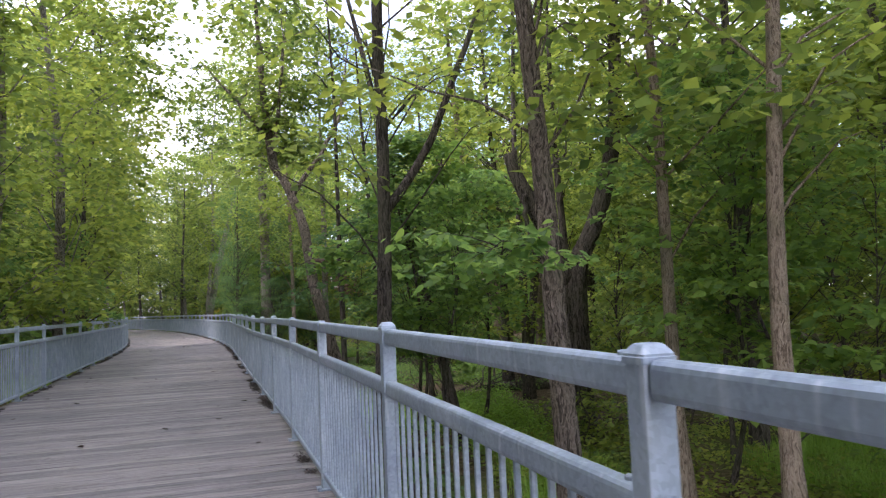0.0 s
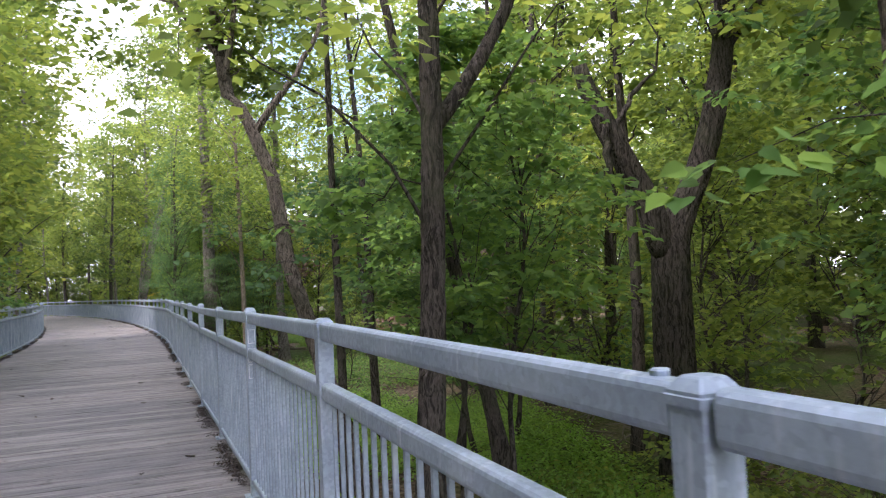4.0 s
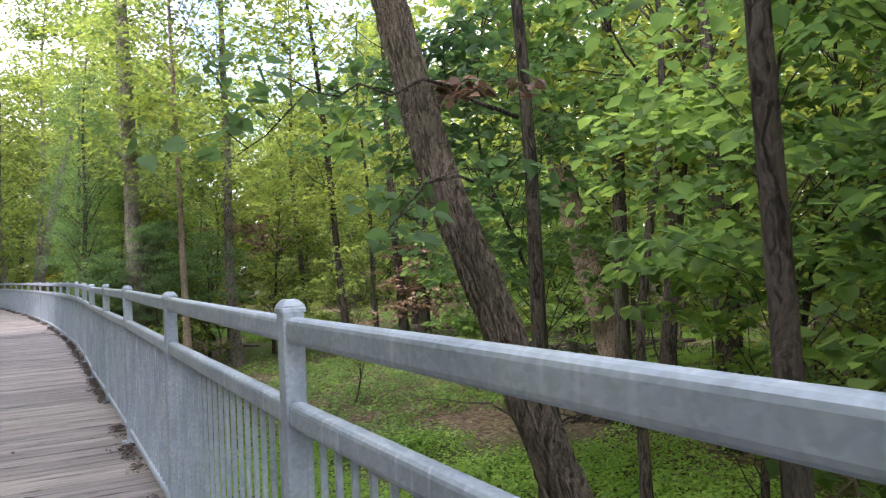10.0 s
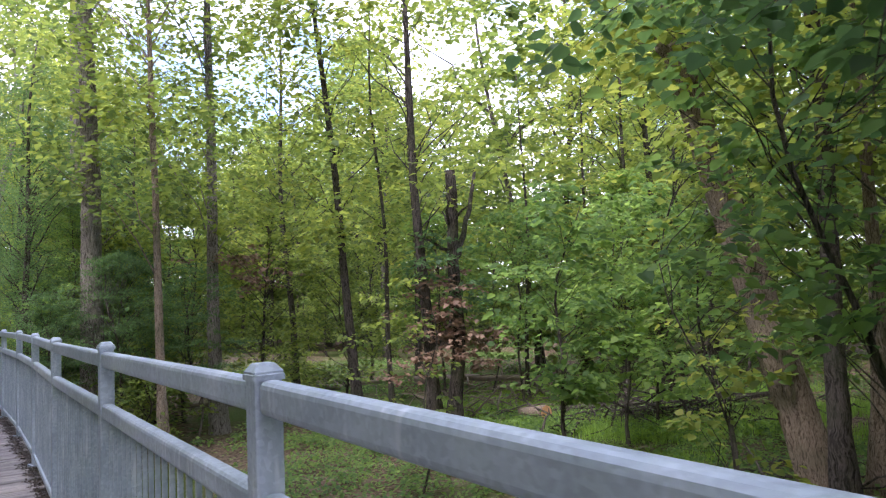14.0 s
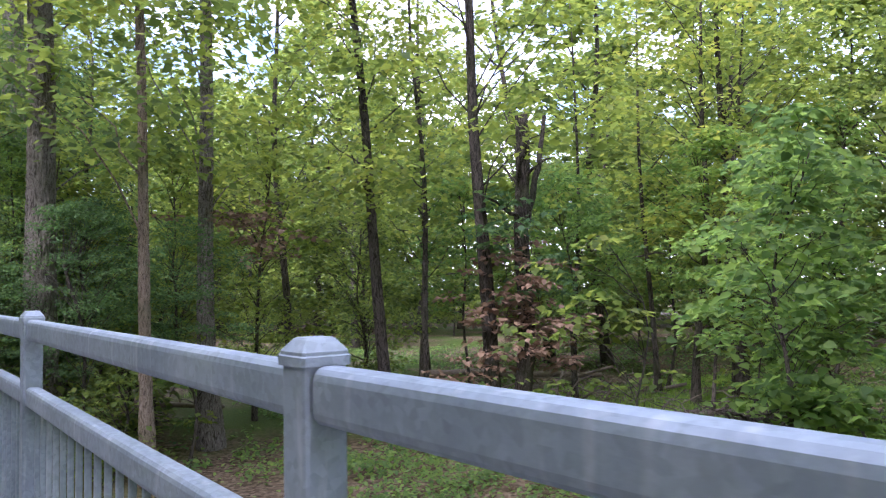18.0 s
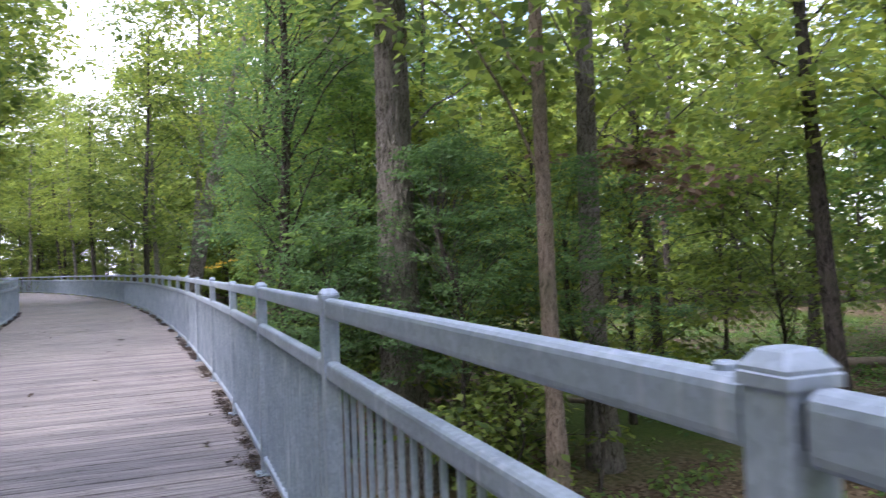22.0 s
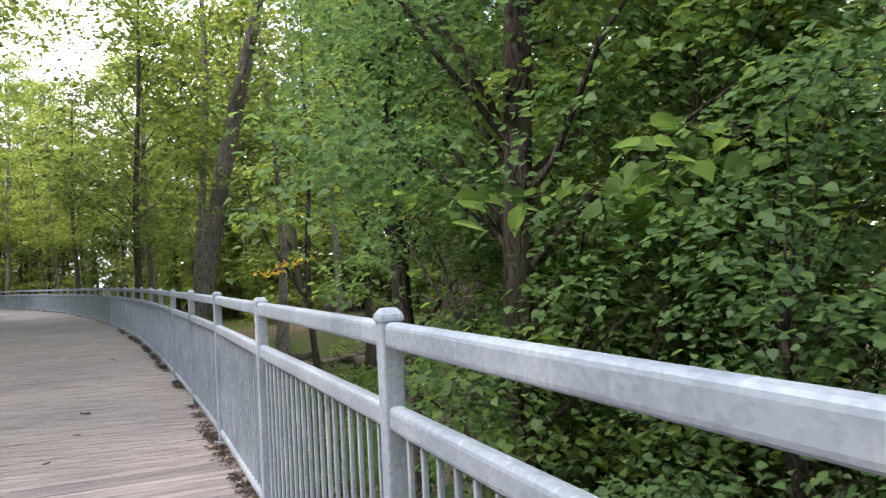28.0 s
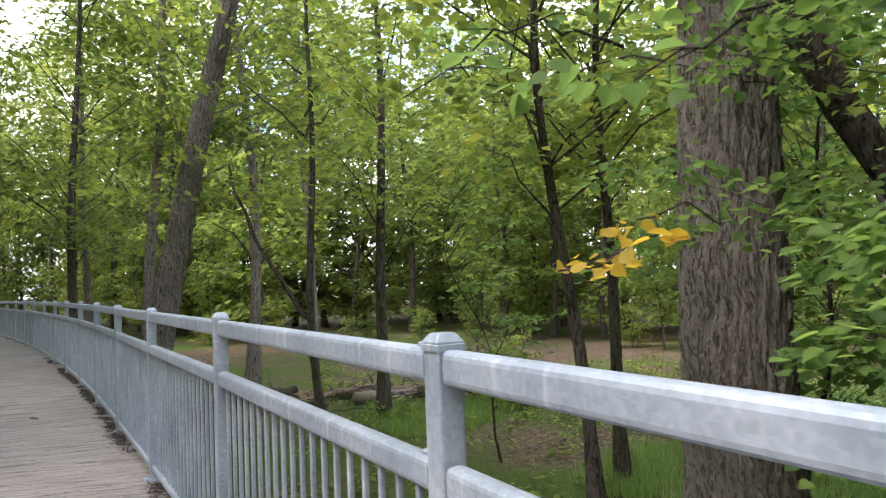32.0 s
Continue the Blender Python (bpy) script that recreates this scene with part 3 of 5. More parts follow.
# ---------------- foliage ----------------
def leaf_cloud(name, centres, radii, per, size, mat, seed, broad=True, flat=0.5, droop=0.25):
    """Leaves strewn in flat sprays round the centres. broad: six-cornered leaves folded at the midrib, else four-cornered."""
    rng = np.random.RandomState(seed)
    centres, radii = np.asarray(centres, float), np.asarray(radii, float)
    n = len(centres) * per
    c = np.repeat(centres, per, axis=0)
    r = np.repeat(radii, per)[:, None]
    a = rng.uniform(0, 2 * np.pi, n)
    q = np.sqrt(rng.uniform(0.02, 1, n)) * rng.uniform(0.7, 1.15, n)
    tilt = np.repeat(rng.uniform(-0.35, 0.35, (len(centres), 2)), per, axis=0)
    out = np.stack([np.cos(a) * q, np.sin(a) * q, np.zeros(n)], 1) * r
    out[:, 2] = out[:, 0] * tilt[:, 0] + out[:, 1] * tilt[:, 1] + rng.normal(0, 0.16, n) * r[:, 0] * flat * 2 - droop * q**2 * r[:, 0] * 0.6
    pos = c + out
    yaw = a + rng.normal(0, 0.9, n)
    d = np.stack([np.cos(yaw), np.sin(yaw), rng.normal(-0.28, 0.32, n)], 1)
    d /= np.linalg.norm(d, axis=1)[:, None]
    up = np.stack([rng.normal(0, 0.38, n), rng.normal(0, 0.38, n), np.ones(n)], 1)
    s = np.cross(d, up)
    s /= np.linalg.norm(s, axis=1)[:, None]
    u = np.cross(s, d)
    ln = (size * rng.uniform(0.6, 1.25, n))[:, None]
    if broad == "fine":
        shape = np.array([(0, 0, 0), (-0.22, -0.03, 0.05), (-0.47, 0.20, 0.11), (-0.42, 0.58, 0.08), (-0.17, 0.86, 0.0), (0, 1.10, -0.12), (0.17, 0.86, 0.0), (0.42, 0.58, 0.08), (0.47, 0.20, 0.11), (0.22, -0.03, 0.05)])
        quads = np.array([(0, 3, 2, 1), (0, 5, 4, 3), (0, 7, 6, 5), (0, 9, 8, 7)])
    elif broad:
        shape = np.array([(0, 0, 0), (-0.42, 0.22, 0.10), (-0.40, 0.62, 0.10), (0, 1.05, -0.10), (0.40, 0.62, 0.10), (0.42, 0.22, 0.10)])
        quads = np.array([(0, 3, 2, 1), (0, 5, 4, 3)])
    else:
        shape = np.array([(0, 0, 0), (-0.36, 0.48, 0.08), (0, 1.0, -0.06), (0.36, 0.48, 0.08)])
        quads = np.array([(0, 2, 1), (0, 3, 2)])
    v = pos[:, None] + ln[:, None] * (shape[None, :, 0:1] * s[:, None] + shape[None, :, 1:2] * d[:, None] + shape[None, :, 2:3] * u[:, None])
    k = len(shape)
    f = quads[None] + (np.arange(n) * k)[:, None, None]
    return many(name, v.reshape(-1, 3), f.reshape(-1, quads.shape[1]), mat)


def crown_points(rng, n, low, high, width, hollow=0.35):
    """Spray centres filling an uneven crown between two heights."""
    out = []
    lobes = [(rng.uniform(0, 2 * np.pi), rng.uniform(0.5, 1.15)) for _ in range(6)]
    while len(out) < n:
        t = rng.uniform(0, 1)
        a = rng.uniform(0, 2 * np.pi)
        lobe = max(0.45, *(w * math.cos((a - b) / 2) ** 4 for b, w in lobes))
        r = width * lobe * math.sin(math.pi * (0.12 + 0.83 * t)) ** 0.7 * math.sqrt(rng.uniform(hollow**2, 1))
        out.append((r * math.cos(a), r * math.sin(a), low + (high - low) * t))
    return np.array(out)


def trunk_line(height, rng, sway=0.12, steps=12):
    t = np.linspace(0, 1, steps)
    ph = rng.uniform(0, 6.28, 4)
    x = sway * (np.sin(t * 4 + ph[0]) - np.sin(ph[0])) + 0.35 * sway * (np.sin(t * 11 + ph[1]) - np.sin(ph[1]))
    y = sway * (np.sin(t * 3.6 + ph[2]) - np.sin(ph[2])) + 0.35 * sway * (np.sin(t * 10 + ph[3]) - np.sin(ph[3]))
    return np.stack([x, y, t * height], 1)


def limb(start, end, r, rng, steps=5):
    t = np.linspace(0, 1, steps)[:, None]
    mid = np.asarray(start) * (1 - t) + np.asarray(end) * t
    mid[:, 2] += 0.12 * np.linalg.norm(np.subtract(end, start)) * np.sin(t[:, 0] * np.pi) * rng.uniform(0.2, 1.2)
    mid[1:-1] += rng.normal(0, 0.035 * np.linalg.norm(np.subtract(end, start)), (steps - 2, 3))
    return mid, np.linspace(r, r * 0.25, steps)


def trunk_parts(height, r, mat, seed, targets=(), sides=14, sway=0.12, forks=(), broken=False, twig=0.03, rough=None):
    """Meshes of a tree: the trunk with root flare and taper, each heavy limb, and the thin branches to the targets.
    forks: (height, dx, dy, top, radius)."""
    rng = np.random.RandomState(seed)
    line = trunk_line(height, rng, sway)
    t = np.linspace(0, 1, len(line))
    rad = r * (1 - (0.15 if height < 4 else 0.30 if broken else 0.80) * t) * (1 + 0.55 * np.exp(-t * height / 0.35))
    line = np.concatenate([[line[0] - (0, 0, 0.5)], line])
    rad = np.concatenate([[rad[0] * 1.15], rad])
    if rough:
        v, f = ridged_trunk(line, rad, *rough, seed)
        out = [("trunk", smooth_many("trunk", v, f, mat))]
    else:
        v, f = tube(line, rad, sides, 0.07, seed)
        out = [("trunk", mesh_of("trunk", v, f, mat, True))]
    for z, dx, dy, top, fr in forks:
        base = np.array([np.interp(z, line[:, 2], line[:, k]) for k in range(3)])
        end = base + (dx, dy, top - z)
        mid = base + np.array((dx * 0.62, dy * 0.62, (top - z) * 0.34))
        s = np.linspace(0, 1, 9)[:, None]
        path = (1 - s) ** 2 * base + 2 * s * (1 - s) * mid + s**2 * end
        path += np.concatenate([np.zeros((1, 3)), rng.normal(0, 0.03, (8, 3))])
        v, f = tube(path, np.linspace(fr, fr * 0.45, 9), max(8, sides - 4), 0.08, seed + 3)
        out.append(("limb", mesh_of("limb", v, f, mat, True)))
    pieces = []
    for p in targets:
        z = max(0.16 * height, min(p[2] - 0.3 - 0.75 * math.hypot(p[0], p[1]) * rng.uniform(0.6, 1.3), height * 0.96))
        base = np.array([np.interp(z, line[:, 2], line[:, k]) for k in range(3)])
        path, lr = limb(base, p, min(twig, r * 0.5), rng)
        pieces.append(tube(path, lr, 4, 0.0, 0, False))
    if pieces:
        v, f = join(pieces)
        out.append(("branchwork", mesh_of("branchwork", v, f, mat, True)))
    return out


def some(points, n, rng):
    return [points[i] for i in rng.choice(len(points), min(n, len(points)), replace=False)]


def make_proto(kind, seed):
    """Trunk and crown meshes for one kind of tree, with their natural height."""
    rng = np.random.RandomState(seed)
    if kind == "canopy":
        h, r = rng.uniform(15, 19), rng.uniform(0.13, 0.21)
        pts = crown_points(rng, 170, 3.6, h + 1.5, 4.8)
        crown = leaf_cloud("crown", pts, rng.uniform(0.6, 1.15, len(pts)), 62, 0.235, LEAF, seed, False)
        mat = (BARK_GREY, BARK_DARK)[seed % 2]
        return [*trunk_parts(h, r, mat, seed, some(pts, 34, rng), 11, 0.25, twig=0.03), ("crown", crown)]
    if kind == "tall":
        h, r = rng.uniform(17, 20), rng.uniform(0.13, 0.21)
        pts = crown_points(rng, 150, 6.8, h + 1.5, 4.8)
        crown = leaf_cloud("crown", pts, rng.uniform(0.6, 1.15, len(pts)), 58, 0.23, LEAF, seed, False)
        return [*trunk_parts(h, r, (BARK_GREY, BARK_DARK)[seed % 2], seed, some(pts, 34, rng), 11, 0.25, twig=0.03), ("crown", crown)]
    if kind == "under":
        h, r = rng.uniform(6.0, 9.5), rng.uniform(0.045, 0.075)
        pts = crown_points(rng, 95, 1.3, h + 0.6, 2.8)
        crown = leaf_cloud("crown", pts, rng.uniform(0.4, 0.8, len(pts)), 46, 0.17, LEAF, seed, False)
        return [*trunk_parts(h, r, BARK_DARK, seed, some(pts, 40, rng), 8, 0.22, twig=0.018), ("crown", crown)]
    if kind == "maple":
        h, r = rng.uniform(4.6, 6.2), rng.uniform(0.035, 0.055)
        pts = crown_points(rng, 62, 1.5, h + 0.4, 2.0, 0.25)
        crown = leaf_cloud("crown", pts, rng.uniform(0.35, 0.65, len(pts)), 42, 0.135, LEAF_YOUNG, seed, True, 0.22)
        return [*trunk_parts(h, r, BARK_DARK, seed, some(pts, 34, rng), 8, 0.25, twig=0.009), ("crown", crown)]
    if kind == "maplehi":
        h, r = rng.uniform(6.2, 7.4), rng.uniform(0.035, 0.055)
        pts = crown_points(rng, 70, 2.7, h + 0.4, 2.1, 0.2)
        crown = leaf_cloud("crown", pts, rng.uniform(0.35, 0.7, len(pts)), 46, 0.115, LEAF_YOUNG, seed, "fine", 0.2)
        return [*trunk_parts(h, r, BARK_DARK, seed, some(pts, 36, rng), 8, 0.25, twig=0.009), ("crown", crown)]
    if kind == "fineleaf":
        h, r = 6.4, 0.05
        pts = crown_points(rng, 85, 1.6, h + 0.4, 2.0, 0.2)
        crown = leaf_cloud("crown", pts, rng.uniform(0.3, 0.6, len(pts)), 105, 0.066, LEAF_YOUNG, seed, True, 0.35)
        return [*trunk_parts(h, r, BARK_DARK, seed, some(pts, 50, rng), 8, 0.25, twig=0.009), ("crown", crown)]
    if kind == "shrub":
        pts = crown_points(rng, 40, 0.1, 2.2, 1.3, 0.1)
        crown = leaf_cloud("crown", pts, rng.uniform(0.25, 0.5, len(pts)), 34, 0.14, LEAF_DARK if seed % 3 == 0 else LEAF, seed, False)
        return [*trunk_parts(1.8, 0.022, BARK_DARK, seed, some(pts, 22, rng), 6, 0.15, twig=0.010), ("crown", crown)]
    if kind == "bush":
        pts = crown_points(rng, 105, 1.75, 4.7, 1.4, 0.15)
        crown = leaf_cloud("crown", pts, rng.uniform(0.2, 0.45, len(pts)), 78, 0.048, LEAF_DARK, seed, True, 0.3)
        return [*trunk_parts(3.6, 0.03, BARK_DARK, seed, some(pts, 60, rng), 7, 0.2, twig=0.008), ("crown", crown)]
    if kind == "sapling":
        h, r = rng.uniform(3.4, 5.4), rng.uniform(0.018, 0.032)
        pts = crown_points(rng, 34, 1.0, h + 0.2, 1.2, 0.2)
        crown = leaf_cloud("crown", pts, rng.uniform(0.2, 0.42, len(pts)), 17, 0.11, LEAF_YOUNG if seed % 2 else LEAF, seed, True, 0.25)
        return [*trunk_parts(h, r, BARK_DARK, seed, some(pts, 26, rng), 6, 0.28, twig=0.008), ("crown", crown)]
    if kind == "ivy":
        pts = crown_points(rng, 210, 1.6, 10.5, 1.75, 0.25) if seed == 90 else crown_points(rng, 150, 3.5, 10.0, 1.7, 0.25)
        crown = leaf_cloud("crown", pts, rng.uniform(0.3, 0.7, len(pts)), 125, 0.046, LEAF_DARK, seed, "fine", 0.6, 0.8)
        return [*trunk_parts(11, 0.11, BARK_DARK, seed, some(pts, 50, rng), 12, 0.2, twig=0.025), ("crown", crown)]
    if kind == "far":
        h, r = rng.uniform(13, 18), rng.uniform(0.12, 0.2)
        pts = crown_points(rng, 80, 1.0, h + 1.5, 4.4)
        crown = leaf_cloud("crown", pts, rng.uniform(0.6, 1.2, len(pts)), 52, 0.35, LEAF, seed, False)
        return [*trunk_parts(h, r, (BARK_DARK, BARK_GREY)[seed % 2], seed, some(pts, 14, rng), 7, 0.3, twig=0.05), ("crown", crown)]


PROTO = {kind: [make_proto(kind, seed) for seed in range(a, b)] for kind, a, b in (("canopy", 20, 25), ("tall", 30, 34), ("under", 40, 46), ("maple", 60, 65), ("maplehi", 70, 73), ("fineleaf", 76, 78), ("shrub", 80, 84), ("ivy", 90, 92), ("bush", 86, 88), ("sapling", 50, 55), ("far", 100, 105))}
TREE_WORDS = {
    "canopy": ("tall woodland tree with a thin leafy green crown", "tree"),
    "tall": ("tall straight woodland tree with a high green crown", "tree"),
    "under": ("slender understorey tree with layered green leaves", "tree"),
    "maple": ("young maple with broad bright green leaves", "tree"),
    "maplehi": ("slender maple with layered sprays of broad green leaves", "tree"),
    "fineleaf": ("small tree with a mass of small green leaves", "tree"),
    "shrub": ("low leafy green shrub on the forest floor", "shrub"),
    "bush": ("dense bush of small dark green leaves", "bush"),
    "sapling": ("thin dark sapling with sparse green leaves", "sapling"),
    "ivy": ("tree smothered in dark green ivy and creepers", "tree"),
    "far": ("distant leafy woodland tree with dark trunk", "tree"),
}
GROUPS = {"canopy": "tall trees of the wood", "tall": "tall trees of the wood", "under": "understorey trees", "maple": "young maples", "maplehi": "young maples", "fineleaf": "understorey trees", "shrub": "shrubs of the wood", "ivy": "ivy-clad trees", "bush": "bushes beside the railing", "sapling": "saplings of the wood", "far": "distant trees"}


def put_tree(kind, which, x, y, turn, scale=1.0, lean=(0, 0), z=None):
    root = new({"shrub": "shrub", "bush": "bush", "sapling": "sapling"}.get(kind, "tree"))
    root.matrix_basis = Matrix.Translation((x, y, ground_z(x, y) if z is None else z)) @ Euler((lean[1], lean[0], 0)).to_matrix().to_4x4() @ Matrix.Rotation(turn, 4, "Z") @ Matrix.Scale(scale, 4)
    label, category = TREE_WORDS[kind]
    tagged(root, label, category, GROUPS[kind])
    for name, me in PROTO[kind][which % len(PROTO[kind])]:
        piece = part(name, me, root)
        if name in ("branchwork", "crown"):
            tagged(piece, kind="stuff")
    return root


TAKEN = []
FAR_LEAF, FAR_WOOD = [], []


def far_tree(kind, which, x, y, turn, scale, lean):
    """Adds a tree to the joined far woods."""
    m = np.array(Matrix.Translation((x, y, ground_z(x, y))) @ Euler((lean[1], lean[0], 0)).to_matrix().to_4x4() @ Matrix.Rotation(turn, 4, "Z") @ Matrix.Scale(scale, 4))
    for name, me in PROTO[kind][which % len(PROTO[kind])]:
        store = FAR_LEAF if name == "crown" else FAR_WOOD
        co = np.empty(len(me.vertices) * 3)
        me.vertices.foreach_get("co", co)
        co = co.reshape(-1, 3) @ m[:3, :3].T + m[:3, 3]
        store.append((co, me))


def close_far_woods():
    root = new("far_woods")
    tagged(root, "distant leafy green woodland closing the view", "woods", kind="stuff")
    for name, store, mat in (("trunks", FAR_WOOD, BARK_DARK), ("foliage", FAR_LEAF, LEAF)):
        verts, faces, base = [], [], 0
        for co, me in store:
            nf = len(me.polygons)
            total = np.empty(nf, dtype=np.int32)
            me.polygons.foreach_get("loop_total", total)
            idx = np.empty(len(me.loops), dtype=np.int32)
            me.loops.foreach_get("vertex_index", idx)
            start = np.concatenate([[0], np.cumsum(total)[:-1]])
            if name == "foliage":
                faces.append(idx.reshape(-1, 3) + base)
            else:
                keep = start[total == 4]
                faces.append(idx[keep[:, None] + np.arange(4)] + base)
            verts.append(co)
            base += len(co)
        tagged(part(name, many(name, np.concatenate(verts), np.concatenate(faces), mat), root), kind="stuff")


def big_tree(label, x, y, dia, height, bark_mat, lean=0.0, towards=0.0, crown=None, seed=1, sway=0.10, forks=(), broken=False, sides=20, rough=None):
    """A tree with a trunk of its own. lean: degrees to the side, along the heading towards (degrees left of +y)."""
    z = ground_z(x, y)
    root = new("tree")
    axis = Vector((math.cos(radians(towards)), math.sin(radians(towards)), 0))
    root.matrix_basis = Matrix.Translation((x, y, z)) @ Matrix.Rotation(radians(lean), 4, axis)
    tagged(root, label, "tree")
    rng = np.random.RandomState(seed)
    pts = crown_points(rng, 120, max(4.8, height * 0.32), height + 2.0, 4.4) if crown == "own" else []
    for name, me in trunk_parts(height, dia / 2, bark_mat, seed, some(pts, 26, rng) if len(pts) else (), sides, sway, forks, broken, twig=0.022, rough=rough):
        piece = part(name, me, root)
        if name == "branchwork":
            tagged(piece, kind="stuff")
    if crown == "own":
        part("crown", leaf_cloud("crown", pts, rng.uniform(0.6, 1.2, len(pts)), 30 if y < 36 else 44, 0.21, LEAF, seed, False), root)
    else:
        for i in range(4):
            z0, a, ln = rng.uniform(4.5, max(5.0, height * 0.8)), rng.uniform(0, 6.28), rng.uniform(0.5, 1.5)
            if z0 > height * 0.95:
                continue
            path, rad = limb((0, 0, z0), (ln * math.cos(a), ln * math.sin(a), z0 + ln * rng.uniform(0.2, 0.9)), dia * 0.13, rng, 6)
            vv, ff = tube(path, rad, 6)
            part("branch", mesh_of("branch", vv, ff, bark_mat, True), root)
    TAKEN.append((x, y, 0.9))
    return root


def path_tree(label, main, limbs, mat, rough, crown, seed, twig=0.02):
    """A tree whose trunk and limbs follow given lines, as rows of x, y, z, radius. crown: sprays, low, high, centre x, y, width."""
    rng = np.random.RandomState(seed)
    base = np.array(main[0][:3])
    root = new("tree")
    root.matrix_basis = Matrix.Translation(base)
    tagged(root, label, "tree")
    rows = np.array(main) - (*base, 0)
    v, f = ridged_trunk(rows[:, :3], rows[:, 3], *rough, seed)
    part("trunk", smooth_many("trunk", v, f, mat), root)
    lines = [rows]
    for i, line in enumerate(limbs):
        line = np.array(line) - (*base, 0)
        v, f = tube(*(lambda t: (np.stack([np.interp(t, np.linspace(0, 1, len(line)), line[:, k]) for k in range(3)], 1) + rng.normal(0, 0.012, (len(t), 3)), np.interp(t, np.linspace(0, 1, len(line)), line[:, 3])))(np.linspace(0, 1, 14)), 10, 0.10, seed + i)
        part("limb", mesh_of("limb", v, f, mat, True), root)
        lines.append(line)
    if crown:
        n, low, high, cx, cy, width, per, size, leaf = crown
        pts = crown_points(rng, n, low, high, width, 0.2) + (cx - base[0], cy - base[1], -base[2])
        joints = np.concatenate([line[len(line) // 2:, :3] for line in lines])
        pieces = []
        for p in some(pts, n // 3, rng):
            near = joints[np.argmin(np.linalg.norm(joints - p, axis=1) + 0.4 * (joints[:, 2] > p[2]))]
            path, lr = limb(near, p, twig, rng)
            pieces.append(tube(path, lr, 5, 0.0, 0, False))
        vv, ff = join(pieces)
        tagged(part("branchwork", mesh_of("branchwork", vv, ff, mat, True), root), kind="stuff")
        part("crown", leaf_cloud("crown", pts, rng.uniform(0.4, 0.85, n), per, size, leaf, seed, True, 0.35), root)
    TAKEN.append((base[0], base[1], 0.9))
    return root


LEAF_MESH = {}


def spray(label, start, end, count, reach, size, mat, seed, single=False, per=20, thick=0.012):
    """A leafy branch growing from start to end, with side twigs."""
    rng = np.random.RandomState(seed)
    path, rad = limb(start, end, thick, rng, 8)
    root = new("overhanging_branch")
    root.matrix_basis = Matrix.Translation(start)
    tagged(root, label, "branch")
    local = path - np.asarray(start, float)
    pieces, centres = [tube(local, np.maximum(rad, 0.003), 6)], []
    for i in range(count):
        t = 0.35 + 0.65 * (i + 0.5) / count
        base = np.array([np.interp(t, np.linspace(0, 1, 8), local[:, k]) for k in range(3)])
        tip = base + rng.normal(0, 1, 3) * (reach, reach, reach * 0.3)
        twig, tr = limb(base, tip, 0.005, rng, 4)
        pieces.append(tube(twig, np.maximum(tr, 0.0018), 4, 0, 0, False))
        centres.append(tip)
    vv, ff = join(pieces)
    tagged(part("twigwork", mesh_of("twigwork", vv, ff, BARK_DARK, True), root), kind="stuff")
    if single:
        if mat.name not in LEAF_MESH:
            LEAF_MESH[mat.name] = [leaf_cloud("leaf", [(0, 0, 0)], [0.0], 1, 1.0, mat, 900 + i, "fine") for i in range(5)]
        for c in centres:
            for i in range(11):
                a, q = rng.uniform(0, 6.28), reach * math.sqrt(rng.uniform(0.02, 1.0))
                where = Matrix.Translation((c[0] + q * math.cos(a), c[1] + q * math.sin(a), c[2] + rng.normal(0, 0.12) * reach - 0.12 * q))
                turn = Euler((rng.normal(0, 0.35), rng.normal(0, 0.35), rng.uniform(0, 6.28))).to_matrix().to_4x4()
                part("leaf", LEAF_MESH[mat.name][rng.randint(5)], root, "", where @ turn @ Matrix.Scale(size * rng.uniform(0.65, 1.3), 4))
        return root
    tagged(part("foliage", leaf_cloud("foliage", centres, rng.uniform(0.6, 1.0, count) * reach, per, size, mat, seed, "fine", 0.22), root), kind="stuff")
    return root


def log(label, a, b, r, mat, seed, bend=0.06, cut=False):
    rng = np.random.RandomState(seed)
    a, b = Vector((a[0], a[1], ground_z(*a[:2]) + a[2])), Vector((b[0], b[1], ground_z(*b[:2]) + b[2]))
    n = 9
    pts = np.array([tuple((b - a) * (i / (n - 1))) for i in range(n)])
    pts[1:-1] += rng.normal(0, bend * (b - a).length * 0.25, (n - 2, 3)) * (1, 1, 0.4)
    root = new("log")
    root.matrix_basis = Matrix.Translation(a)
    tagged(root, label, "log", "fallen wood on the forest floor")
    vv, ff = tube(pts, np.linspace(r, r * 0.55, n), 10, 0.08, seed)
    part("stem", mesh_of("stem", vv, ff, mat, True), root)
    if cut:
        d = (b - a).normalized()
        face, ff = tube([tuple(-d * 0.012), tuple(d * 0.01)], [r * 0.93, r * 0.93], 14)
        part("cut_end", mesh_of("cut_end", face, ff, CUTWOOD), root, "fresh orange-brown sawn end")
    for i in range(0 if cut else rng.randint(1, 4)):
        t = rng.uniform(0.3, 0.9)
        base = np.array([np.interp(t, np.linspace(0, 1, n), pts[:, k]) for k in range(3)])
        tip = base + (rng.uniform(-0.6, 0.6), rng.uniform(-0.6, 0.6), rng.uniform(0.1, 0.6))
        p, q = limb(base, tip, r * 0.35, rng, 4)
        vv, ff = tube(p, q, 6)
        part("broken_branch", mesh_of("broken_branch", vv, ff, mat, True), root)
    return root


